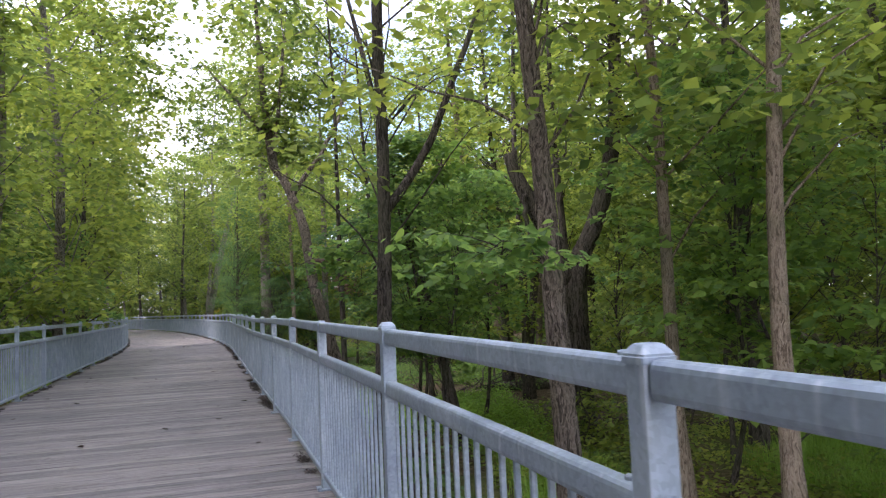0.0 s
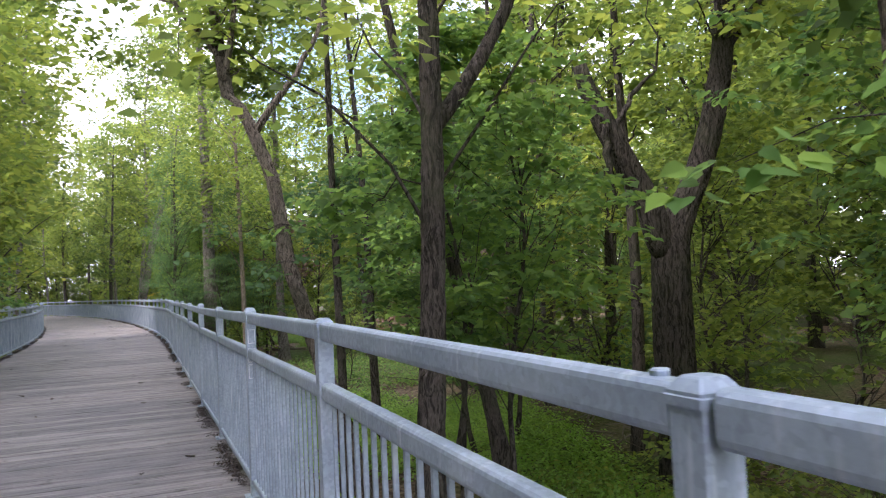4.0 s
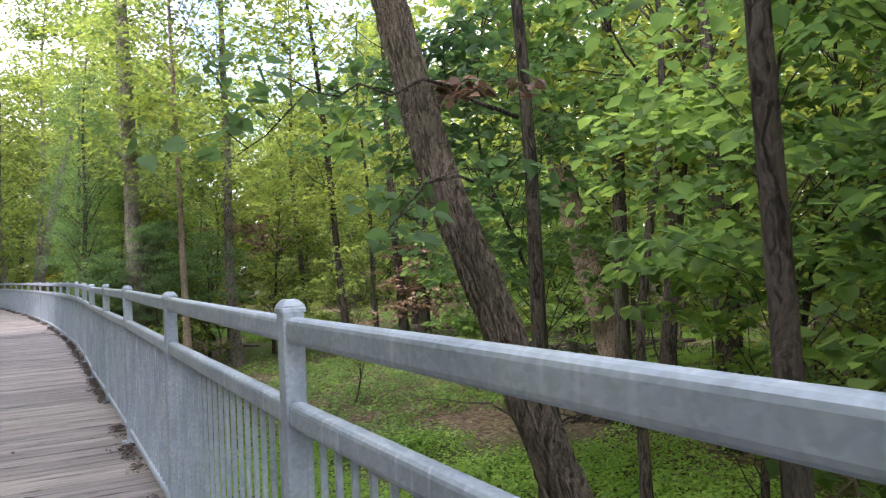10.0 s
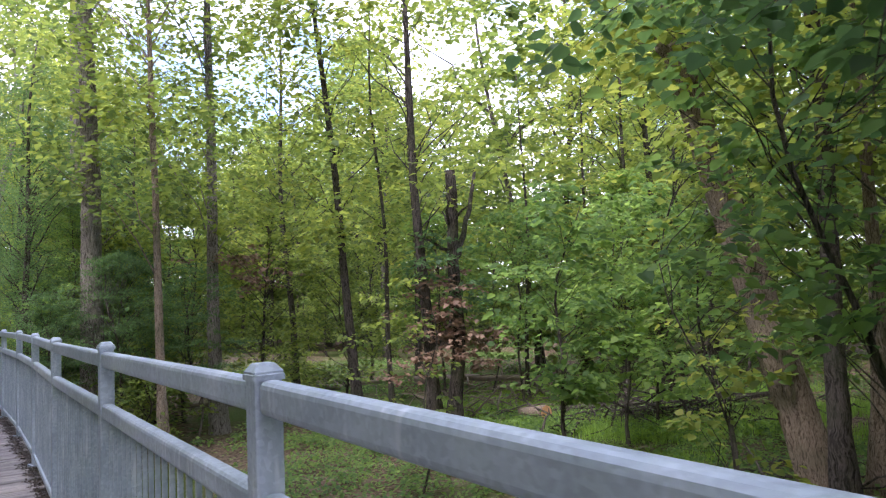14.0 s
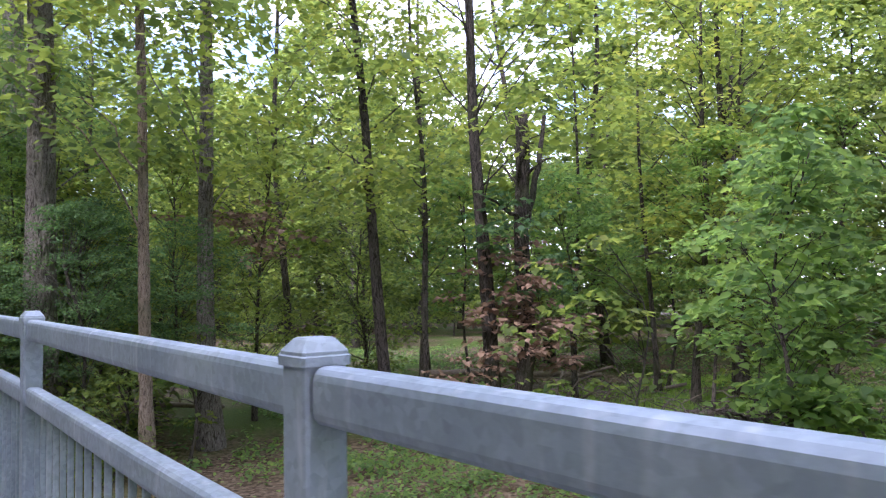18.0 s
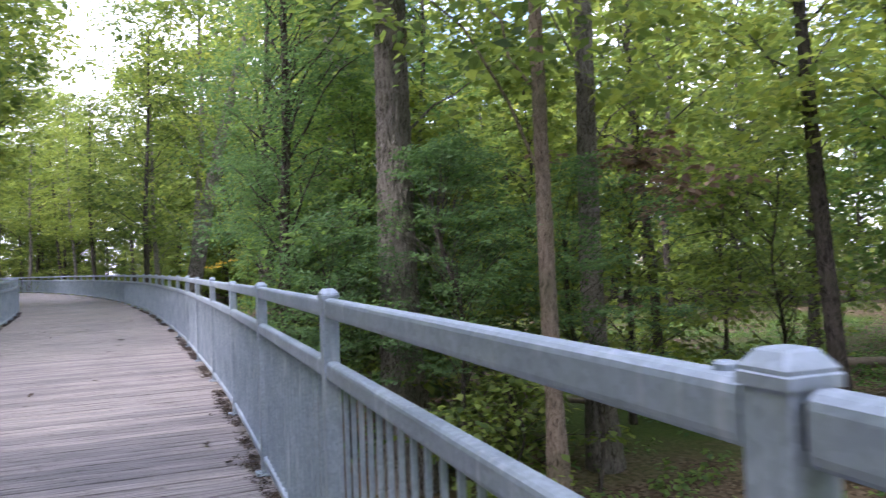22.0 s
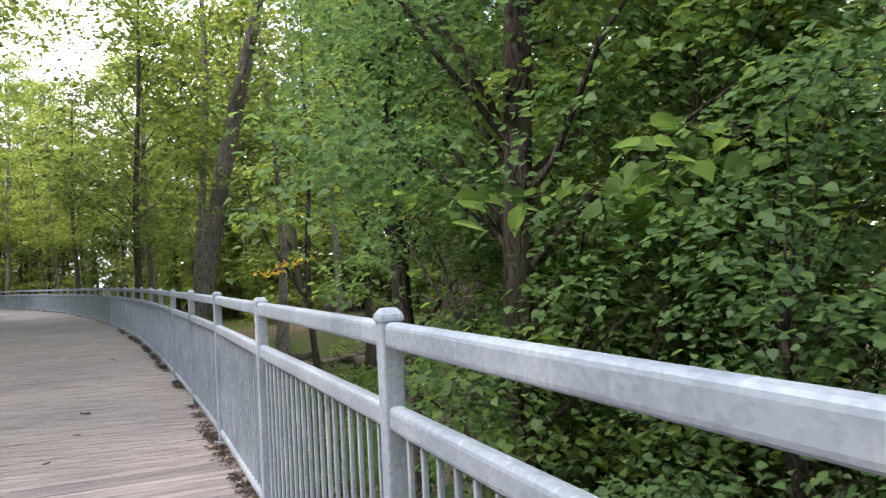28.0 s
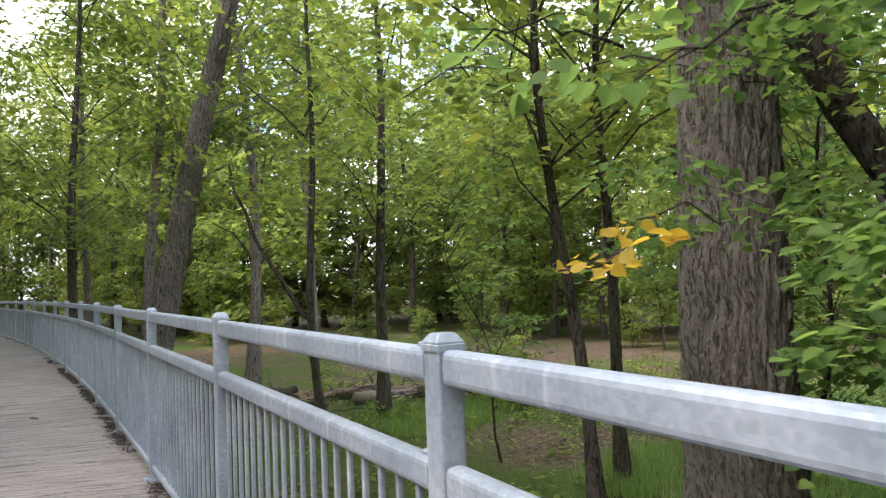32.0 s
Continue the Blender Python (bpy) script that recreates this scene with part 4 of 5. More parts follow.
# ---------------- trees that stand by the walk ----------------
# label, x, y, diameter, height, bark, lean, heading of the lean's axis, crown, seed, forks
G, D, P = BARK_GREY, BARK_DARK, BARK_PALE
for label, x, y, dia, height, mat, lean, towards, crown, seed, forks in (
    ("tall straight tree with grey-brown ridged bark", 1.78, 7.35, 0.30, 17, BARK_BROWN, -2.0, 90, "own", 1, ()),
    ("slim grey tree with a slight curve", 3.6, 8.65, 0.20, 15, P, -2.5, 90, "own", 4, ()),
    ("slim dark tree among low plants", 6.8, 13.0, 0.30, 15, D, 0, 0, "own", 5, ()),
    ("slim straight tree with pale ridged bark", 3.8, 6.2, 0.22, 15, P, 0, 0, "own", 6, ()),
    ("dark straight tree with deeply ridged bark, forking above", -0.62, 11.34, 0.29, 17, D, 1.5, 90, "own", 7, ((4.9, 1.9, 0.6, 9.5, 0.09),)),
    ("thin dark upright young tree", -1.38, 14.45, 0.14, 11, D, -1, 90, None, 8, ()),
    ("thin dark young tree", -0.7, 18.6, 0.18, 11, D, -2, 90, None, 9, ()),
    ("dark tree leaning over its neighbours", 1.1, 15.2, 0.26, 13, D, -11.0, 90, None, 11, ()),
    ("thin dark tree behind the forked tree", 4.0, 17.0, 0.26, 13, D, 0, 0, None, 12, ()),
    ("thin crooked dark sapling", 0.6, 19.1, 0.13, 9, D, 3, 90, None, 13, ()),
    ("dark upright tree in the undergrowth", 3.9, 22.2, 0.30, 15, D, 0, 0, "own", 14, ()),
    ("pair of dark trunks in the undergrowth", 7.2, 26.6, 0.36, 14, D, 3, 90, "own", 35, ()),
    ("dark trunk beside the leaning pale tree", 3.7, 25.2, 0.32, 14, D, -2, 90, "own", 45, ()),
    ("dark trunk beside the leaning pale tree", 4.3, 24.8, 0.34, 14, D, 5, 90, "own", 46, ()),
    ("massive cottonwood with deeply furrowed grey bark", -7.12, 38.6, 0.64, 20, G, 0, 0, "own", 16, ()),
    ("slim straight tree with pale brown bark", -5.36, 36.4, 0.22, 17, P, -0.6, 90, "own", 17, ()),
    ("dark grey tree beside the pale one", -4.0, 39.2, 0.40, 18, G, -1, 90, "own", 18, ()),
    ("thick tree leaning towards the light", -15.5, 57.2, 0.70, 16, G, 12, 90, "own", 20, ()),
    ("dark straight slim tree", 0.0, 39.2, 0.29, 17, D, -4, 90, "own", 21, ()),
    ("thin straight dark tree", 1.07, 39.3, 0.17, 13, D, 0, 0, None, 22, ()),
    ("dark tall tree beside the snag", 1.75, 37.2, 0.36, 15, D, -2, 90, "own", 23, ()),
    ("slim tree in the clearing", 8.7, 38.5, 0.22, 13, D, 0, 0, "own", 25, ()),
    ("dark tree behind fallen logs", 10.6, 38.7, 0.36, 14, D, 0, 0, "own", 26, ()),
    ("slim tree near the fallen logs", 9.2, 40.6, 0.18, 13, D, 0, 0, None, 27, ()),
    ("dark slim tree across the clearing", 12.2, 40.0, 0.20, 13, D, 0, 0, None, 36, ()),
    ("thin tree by the brushwood", 6.3, 40.8, 0.15, 12, D, 0, 0, None, 37, ()),
    ("huge cottonwood with furrowed pale grey bark", -8.42, 46.0, 0.86, 20, G, -1, 90, "own", 28, ()),
    ("slim tree beyond the log pile", -10.2, 58.5, 0.28, 14, D, 0, 0, "own", 29, ()),
    ("slim forked tree beyond the log pile", -11.6, 56.7, 0.20, 12, D, -2, 90, None, 30, ((2.5, -1.6, 0.5, 6.0, 0.06),)),
    ("dark thin trunk beside the cottonwood", -7.95, 50.5, 0.20, 12, D, -2, 90, "own", 38, ()),
    ("dark thin trunk near the cottonwood", -6.95, 52.0, 0.20, 12, D, 0, 90, "own", 39, ()),
    ("dark tree beside the inner railing", -25.6, 57.0, 0.62, 18, D, 0, 0, "own", 31, ()),
    ("grey tree beside the inner railing", -29.0, 59.5, 0.66, 18, G, 0, 0, "own", 32, ()),
    ("tall grey tree far beyond the inner railing", -25.5, 50.5, 0.45, 18, G, 0, 0, "own", 33, ()),
    ("crooked dark tree arching over the walk", -26.5, 54.0, 0.25, 12, D, -6, 90, None, 34, ((6.0, -1.6, 0.3, 9.0, 0.09),)),
    ("dark slim tree at the bend", -18.7, 63.4, 0.30, 15, D, 2, 90, "own", 40, ()),
    ("slim tree far down the walk", -20.5, 71.0, 0.34, 16, G, 0, 0, "own", 41, ()),
    ("tall tree in the depth of the wood", -1.2, 44.3, 0.24, 16, D, 0, 0, "own", 42, ()),
    ("tall tree deep behind the snag", 4.3, 47.2, 0.30, 16, D, 0, 0, "own", 43, ()),
    ("slender trunk in the depth of the wood", 4.8, 25.7, 0.24, 15, P, 3, 90, "own", 44, ()),
):
    rough = (0.085, 0.035, 0.30) if dia > 0.6 else (0.05, 0.02, 0.55) if seed in (1, 7, 17, 18, 21, 23) or dia >= 0.36 else None
    big_tree(label, x, y, dia, height, mat, lean, towards, crown, seed, 0.05 if seed in (8, 9, 17) else 0.10 if dia > 0.25 else 0.18, forks, rough=rough)
path_tree(
    "leaning tree with deeply ridged bark, pale above and dark below",
    ((-1.08, 15.5, -2.3, 0.22), (-1.12, 15.6, -1.75, 0.19), (-1.4, 15.85, -0.6, 0.155), (-1.72, 16.15, 0.42, 0.128), (-1.97, 16.33, 1.3, 0.124), (-2.18, 16.52, 1.95, 0.122), (-2.43, 17.0, 3.5, 0.118), (-2.82, 17.3, 4.5, 0.115), (-3.3, 17.65, 5.4, 0.11), (-3.5, 18.0, 6.4, 0.09), (-3.7, 18.6, 8.6, 0.06), (-3.9, 19.0, 11.0, 0.03)),
    (((-2.75, 17.25, 4.35, 0.08), (-2.44, 17.25, 4.75, 0.07), (-1.9, 17.35, 5.55, 0.055), (-1.5, 17.5, 6.4, 0.04), (-1.3, 17.8, 8.0, 0.02)),
     ((-3.3, 17.65, 5.4, 0.07), (-3.12, 17.5, 6.1, 0.06), (-2.9, 17.7, 8.5, 0.03)),
     ((-3.4, 17.8, 5.9, 0.06), (-4.2, 18.1, 7.0, 0.045), (-5.2, 18.6, 8.2, 0.025))),
    BARK_BROWN, (0.042, 0.028, 0.5), (150, 5.6, 12.5, -3.4, 18.8, 3.7, 50, 0.14, LEAF), 10)
path_tree(
    "thick dark forked tree with one broken limb",
    ((3.68, 14.6, -2.3, 0.40), (3.66, 14.6, -1.75, 0.36), (3.64, 14.6, -0.6, 0.30), (3.64, 14.6, 0.8, 0.29), (3.66, 14.6, 2.0, 0.27), (3.9, 14.6, 2.5, 0.23), (4.15, 14.6, 2.95, 0.21), (4.45, 14.6, 3.75, 0.19), (4.72, 14.6, 4.9, 0.17), (4.95, 14.7, 7.0, 0.13), (5.0, 14.8, 10.5, 0.05)),
    (((3.6, 14.6, 1.75, 0.22), (3.28, 14.5, 2.65, 0.19), (2.8, 14.45, 3.5, 0.17), (2.5, 14.42, 4.1, 0.15), (2.3, 14.4, 4.65, 0.10)),
     ((2.62, 14.3, 3.75, 0.05), (2.6, 14.25, 3.2, 0.055), (2.72, 14.25, 2.5, 0.012)),
     ((2.75, 14.45, 3.6, 0.05), (3.2, 14.6, 4.3, 0.04), (3.7, 14.8, 4.7, 0.02)),
     ((4.72, 14.6, 4.9, 0.09), (5.6, 14.3, 6.2, 0.06), (6.6, 14.2, 7.6, 0.02))),
    D, (0.06, 0.024, 0.5), (85, 5.0, 12.0, 4.9, 14.8, 3.6, 55, 0.13, LEAF), 3)
path_tree(
    "leaning pale tree with grey-brown bark behind the clearing",
    ((4.2, 25.8, -2.3, 0.36), (4.1, 25.9, -1.75, 0.33), (3.9, 26.05, -0.6, 0.29), (3.55, 26.35, 1.2, 0.27), (3.15, 26.7, 3.4, 0.25), (2.8, 27.0, 5.4, 0.21), (2.4, 27.5, 9.0, 0.14), (2.2, 27.8, 13.0, 0.05)),
    (((3.0, 26.8, 4.2, 0.09), (2.2, 26.6, 5.6, 0.06), (1.5, 26.4, 7.2, 0.03)), ((2.85, 27.0, 5.0, 0.09), (3.8, 27.3, 6.6, 0.06), (4.6, 27.6, 8.4, 0.03))),
    P, (0.05, 0.014, 0.5), (110, 5.2, 14.0, 2.6, 27.4, 4.0, 50, 0.16, LEAF), 15)
big_tree("broken dark snag hung with dead leaves", 2.2, 36.9, 0.40, 7.2, D, 1, 90, None, 24, 0.12, ((4.6, 0.9, 0.4, 7.4, 0.10),), True)


def clear_of(x, y, gap):
    return all(math.hypot(x - a, y - b) > g + gap for a, b, g in TAKEN)


def wood():
    """Fill the wood on both sides: tall trees, understorey, shrubs, then the far stand."""
    rng = np.random.RandomState(11)
    for kind, which, x, y, scale, z in (
        ("maplehi", 0, 0.05, 13.2, 0.85, 0.0), ("maplehi", 1, 0.6, 12.6, 0.95, 0.0), ("maplehi", 2, 0.1, 14.9, 0.9, 0.0), ("maple", 3, 1.0, 17.3, 1.05, 0.0),
        ("maplehi", 0, 4.8, 10.0, 0.9, 0.0), ("maple", 0, 4.9, 8.2, 1.0, 0.0), ("maplehi", 1, 5.8, 12.0, 1.1, 0.0), ("maplehi", 2, 2.0, 18.4, 1.0, 0.0),
        ("maplehi", 1, 0.9, 21.6, 1.05, 0.0), ("maple", 4, 1.9, 29.4, 0.95, 0.0), ("maple", 0, 4.4, 31.6, 1.0, 0.0), ("maple", 1, 6.4, 33.4, 1.0, 0.0),
        ("maple", 2, 3.4, 27.0, 0.9, 0.0), ("ivy", 0, -8.72, 39.85, 1.0, 0.0), ("ivy", 1, -9.5, 42.0, 0.95, 0.0), ("ivy", 1, -6.9, 42.9, 0.9, 0.0), ("bush", 0, -7.95, 38.0, 0.85, 0.0), ("bush", 1, -6.5, 37.5, 1.05, 0.0), ("bush", 0, -7.6, 40.6, 1.1, 0.0), ("bush", 1, -8.5, 40.9, 0.75, 0.0), ("bush", 1, -6.2, 39.4, 1.1, 0.0), ("bush", 0, -4.6, 37.6, 1.0, 0.0), ("maple", 3, -6.2, 40.9, 0.9, 0.0),
        ("maplehi", 0, 7.6, 36.8, 0.95, 0.0), ("maplehi", 1, 5.6, 39.6, 0.95, 0.0), ("maplehi", 2, 10.4, 41.6, 1.1, 0.0), ("maplehi", 0, 12.6, 37.4, 1.1, 0.0), ("maplehi", 1, 8.4, 44.0, 1.1, 0.0), ("maplehi", 2, 4.0, 43.0, 1.0, 0.0), ("maple", 1, -6.2, 48.6, 1.0, 0.0), ("shrub", 0, -5.9, 37.0, 0.9, 0.0),
        ("shrub", 1, -6.9, 40.0, 1.1, 0.0), ("shrub", 2, -5.6, 38.6, 1.3, 0.0), ("under", 0, -5.0, 41.4, 1.0, 0.0), ("under", 1, -7.0, 42.0, 0.9, 0.0),
        ("under", 2, -2.6, 42.0, 0.9, 0.0), ("maple", 2, -9.9, 15.0, 1.1, 0.0), ("maple", 3, -11.2, 19.0, 1.2, 0.0), ("maple", 4, -9.0, 9.5, 1.1, 0.0),
        ("under", 3, -10.5, 13.5, 0.9, 0.0), ("under", 4, -12.5, 18.5, 0.9, 0.0), ("under", 5, -14.4, 24.5, 0.9, 0.0), ("maple", 0, -12.6, 26.0, 1.2, 0.0),
        ("under", 0, -14.5, 31.0, 1.0, 0.0), ("under", 3, -17.0, 36.0, 1.0, 0.0), ("shrub", 3, -17.6, 41.0, 1.2, 0.0), ("under", 5, -20.5, 45.0, 1.0, 0.0),
        ("under", 1, 5.4, 16.6, 0.9, 0.0), ("under", 2, 4.6, 20.4, 0.9, 0.0), ("shrub", 0, 3.9, 11.0, 0.7, 0.0),
        ("fineleaf", 1, -8.0, 40.4, 0.95, 0.0), ("fineleaf", 0, -8.4, 42.9, 1.0, 0.0), ("fineleaf", 1, -6.0, 45.6, 1.2, 0.0),
        # first three canopies are added left of the view to shade the railing
        ("canopy", 4, -20.4, 40.5, 1.0, 0.0), ("canopy", 0, -10.8, 6.5, 1.0, 0.0), ("canopy", 3, -11.6, 2.0, 1.0, 0.0), ("canopy", 2, -9.9, 17.0, 0.95, 0.0), ("canopy", 0, -11.0, 23.0, 1.0, 0.0), ("canopy", 1, -13.2, 30.0, 1.0, 0.0), ("canopy", 3, -9.0, 12.0, 0.85, 0.0), ("tall", 0, -18.6, 46.8, 1.1, 0.0), ("tall", 3, -24.0, 55.0, 1.2, 0.0), ("tall", 2, -22.6, 47.5, 1.15, 0.0), ("tall", 0, -14.0, 66.5, 1.2, 0.0), ("tall", 3, -26.8, 63.4, 1.3, 0.0), ("tall", 0, -17.5, 67.0, 1.3, 0.0), ("tall", 1, -29.6, 68.8, 1.3, 0.0), ("tall", 2, -12.0, 74.0, 1.2, 0.0),
        ("shrub", 1, 0.0, 9.2, 0.7, 0.0), ("shrub", 3, 3.4, 13.2, 0.8, 0.0),
    ):
        put_tree(kind, which, x, y, rng.uniform(0, 6.28), scale, (rng.normal(0, 0.03), rng.normal(0, 0.03)), ground_z(x, y) + z)
        TAKEN.append((x, y, 0.8))
    for k in range(-3, 46, 2):
        for away in (WIDTH + rng.uniform(2.0, 6.5), -rng.uniform(1.8, 3.4)):
            if away < 0 and (k < 36 or k % 4 == 3) or away > 0 and (2 < k < 21 or k % 4 == 1):
                continue
            p, h = along(k + rng.uniform(-0.6, 0.6))
            q = p + away * left_of(h)
            if clear_of(q.x, q.y, 0.4):
                put_tree("canopy" if k < 8 else "tall", rng.randint(5), q.x, q.y, rng.uniform(0, 6.28), rng.uniform(0.85, 1.15), (rng.normal(0, 0.03), rng.normal(0, 0.03)))
                TAKEN.append((q.x, q.y, 0.9))
    plan = (("canopy", 165, 5.2, 40.0, 1.8, 1.25), ("under", 160, 8.0, 40.0, 1.0, 0.85), ("sapling", 120, 7.2, 26.0, 0.4, 1.0), ("shrub", 90, 5.0, 34.0, 0.5, 0.8), ("far", 250, 20.0, 76.0, 1.2, 1.3))
    for kind, count, near, away, gap, small in plan:
        made = tries = 0
        while made < count and tries < 12000:
            tries += 1
            x, y = rng.uniform(-100, 54), rng.uniform(-26, 160)
            d = off_walk(x, y)
            side = x - float(np.interp(y, CENTRE[:, 1], CENTRE[:, 0]))
            close = near - 1.2 if kind == "canopy" and (side < 0 or y > 54) else near
            if kind == "canopy" and side > 0 and y < 8:
                close = 8.0
            if not close < d < away or not clear_of(x, y, gap):
                continue
            if 2.5 < x < 20 and 33 < y < 47 and kind in ("under", "shrub"):
                continue
            if -5 < x < 4 and 18 < y < 38 and kind in ("under", "canopy", "shrub"):
                continue
            if side > 0 and 4 < y < 66 and 19 < d < (34 if y > 28 else 25) and (kind not in ("far", "under") or y > 50 or rng.uniform() < 0.4):
                continue
            if side > 0 and 50 < y < 90 and d < 26 and kind != "shrub" and rng.uniform() < 0.8:
                continue
            if -45 < x < 2 and 62 < y < 82 and d > 6 and rng.uniform() < 0.85:
                continue
            if kind == "canopy" and side > 0 and 34 < y < 52 and d < 11:
                continue
            if kind == "under" and side > 0 and y > 40 and rng.uniform() < 0.5:
                continue
            if kind == "canopy" and side > 0 and 12 < y < 56 and rng.uniform() < (0.35 if 4 < x < 20 and 30 < y < 56 else 0.0):
                continue
            if kind in ("shrub", "sapling") and side > 0 and y < 11 and d < 9:
                continue
            if kind == "canopy" and side > 0 and y < 28 and d < 9:
                continue
            if kind in ("canopy", "under") and side > 0 and y < 11 and (d < 13 or rng.uniform() < 0.5):
                continue
            if kind in ("canopy", "under") and side < 0 and (20 < y < 52 and d < 13 or 4 < y <= 20 and d < 9.5):
                continue
            if kind in ("far", "canopy") and -24 < x < -4 and y > 57 and rng.uniform() < 0.6:
                continue
            if kind in ("far", "canopy") and side < 0 and y > 30 and rng.uniform() < 0.5:
                continue
            lean = (rng.normal(0, 0.04), rng.normal(0, 0.04))
            turn, scale = rng.uniform(0, 6.28), small * rng.uniform(0.85, 1.25)
            if kind == "far" or d > 17 and kind != "sapling":
                far_tree("far" if kind == "canopy" else kind, made, x, y, turn, scale, lean)
            else:
                put_tree("tall" if kind == "canopy" and made % 2 else kind, made, x, y, turn, scale, lean)
            TAKEN.append((x, y, gap * 0.5))
            made += 1
    for i in range(12):
        x, y = rng.uniform(-62, 8), rng.uniform(84, 112)
        if off_walk(x, y) < 6:
            continue
        far_tree("far", i, x, y, rng.uniform(0, 6.28), rng.uniform(1.3, 1.7), (rng.normal(0, 0.03), rng.normal(0, 0.03)))
    close_far_woods()


wood()


# ---------------- branches that hang over the railing ----------------
for label, a, b, count, reach, size, mat, seed in (
    ("leafy maple branch hanging near the railing", (1.55, 7.3, 1.9), (0.55, 4.9, 1.9), 22, 0.36, 0.10, LEAF_YOUNG, 201),
    ("leafy maple branch reaching over the railing", (-0.45, 11.4, 2.6), (-1.35, 12.9, 2.15), 14, 0.34, 0.12, LEAF_YOUNG, 202),
    ("leafy maple branch above the top rail", (-2.1, 16.5, 2.6), (-3.45, 16.5, 2.15), 5, 0.30, 0.12, LEAF_DARK, 203),
    ("leafy branch hanging beside the leaning tree", (-2.0, 16.4, 2.0), (-2.75, 15.9, 1.55), 5, 0.26, 0.12, LEAF_DARK, 204),
    # next five boughs: their backlit silhouette is put into a darker leaf colour
    ("dark maple branch hanging from above", (-0.3, 20.6, 4.6), (-1.5, 19.3, 3.0), 16, 0.45, 0.12, LEAF_DARK, 205),
    ("dark maple bough hanging over the railing", (-1.0, 19.8, 4.2), (-2.0, 19.5, 2.3), 22, 0.48, 0.115, LEAF_DARK, 221),
    ("dark maple bough hanging over the railing", (0.2, 20.2, 4.0), (-0.9, 19.4, 2.6), 22, 0.50, 0.115, LEAF_DARK, 222),
    ("dark maple bough hanging beside the railing", (0.2, 20.0, 3.2), (-0.6, 19.4, 1.5), 18, 0.42, 0.115, LEAF_DARK, 223),
    ("dark maple bough high above the railing", (-0.8, 21.0, 4.2), (-2.1, 20.7, 3.2), 20, 0.48, 0.115, LEAF_DARK, 224),
    ("broad maple leaves close above the railing", (-2.1, 18.3, 3.1), (-2.75, 17.5, 2.25), 3, 0.12, 0.15, LEAF_YOUNG, 225),
    ("broad pale green leaf spray beside the cottonwood", (-7.3, 38.7, 2.3), (-8.9, 38.9, 1.75), 11, 0.28, 0.12, LEAF_YOUNG, 206),
    ("leafy green branch above the railing", (-8.5, 41.6, 2.2), (-8.9, 40.6, 1.25), 13, 0.28, 0.066, LEAF_YOUNG, 207),
    ("leafy branch drooping over the top rail", (-8.5, 45.7, 3.9), (-10.4, 43.1, 2.9), 22, 0.46, 0.082, LEAF_YOUNG, 208),
    ("leafy branch close above the railing", (-8.3, 45.6, 3.4), (-9.5, 43.0, 2.5), 18, 0.40, 0.082, LEAF_YOUNG, 209),
    ("leafy branch high above the railing", (-8.6, 44.2, 4.4), (-9.8, 41.8, 3.5), 20, 0.46, 0.07, LEAF_YOUNG, 226),
    ("leafy branch in front of the cottonwood", (-8.0, 45.6, 4.0), (-9.3, 44.4, 2.5), 22, 0.46, 0.066, LEAF_YOUNG, 227),
    ("leafy branch in front of the cottonwood", (-7.8, 45.0, 3.2), (-8.5, 43.2, 1.7), 18, 0.42, 0.066, LEAF, 228),
    ("broad leaves drooping close above the walk", (-8.9, 44.2, 2.9), (-10.6, 42.9, 2.1), 4, 0.26, 0.085, LEAF_YOUNG, 229),
    ("broad leaves drooping close above the walk", (-8.4, 44.0, 2.7), (-9.6, 42.7, 1.95), 4, 0.26, 0.085, LEAF_YOUNG, 230),
    ("broad leaves drooping close above the walk", (-9.7, 45.0, 2.9), (-11.2, 43.7, 2.25), 3, 0.26, 0.085, LEAF_YOUNG, 231),
    ("twig of yellow autumn leaves", (-10.0, 43.5, 1.75), (-10.94, 42.66, 1.54), 4, 0.10, 0.05, LEAF_YELLOW, 210),
    ("bough with drooping ivy leaves", (-8.8, 41.7, 3.6), (-10.0, 41.0, 2.9), 16, 0.42, 0.066, LEAF_DARK, 211),
    ("clump of dead brown leaves on a branch", (-4.0, 39.2, 3.6), (-3.0, 38.4, 2.3), 24, 0.46, 0.12, LEAF_DEAD, 212),
    ("dead brown leaves hanging on the snag", (2.2, 36.8, 1.8), (1.3, 36.4, -0.3), 30, 0.48, 0.13, LEAF_DEAD, 213),
    ("dead brown leaves hanging on the snag", (2.5, 36.8, 1.6), (3.1, 36.4, -0.3), 26, 0.42, 0.13, LEAF_DEAD, 214),
    ("green creeper leaves clinging to the snag", (2.2, 36.8, 3.8), (1.7, 36.4, 2.4), 16, 0.50, 0.13, LEAF_DARK, 217),
    ("green creeper leaves clinging to the snag", (2.4, 36.8, 2.6), (2.7, 36.4, 1.2), 12, 0.45, 0.13, LEAF_DARK, 218),
    ("withered brown leaf clump on the snag", (2.3, 36.8, 3.0), (1.6, 36.4, 1.2), 22, 0.42, 0.13, LEAF_DEAD, 215),
    ("dead brown leaf clump on the leaning tree", (-2.3, 16.7, 2.5), (-1.9, 16.6, 2.6), 6, 0.18, 0.08, LEAF_DEAD, 216),
):
    spray(label, a, b, count, reach, size, mat, seed, seed in (203, 204, 206, 208, 209, 210, 225, 229, 230, 231), thick=0.005 if seed in (210, 225) else 0.012)

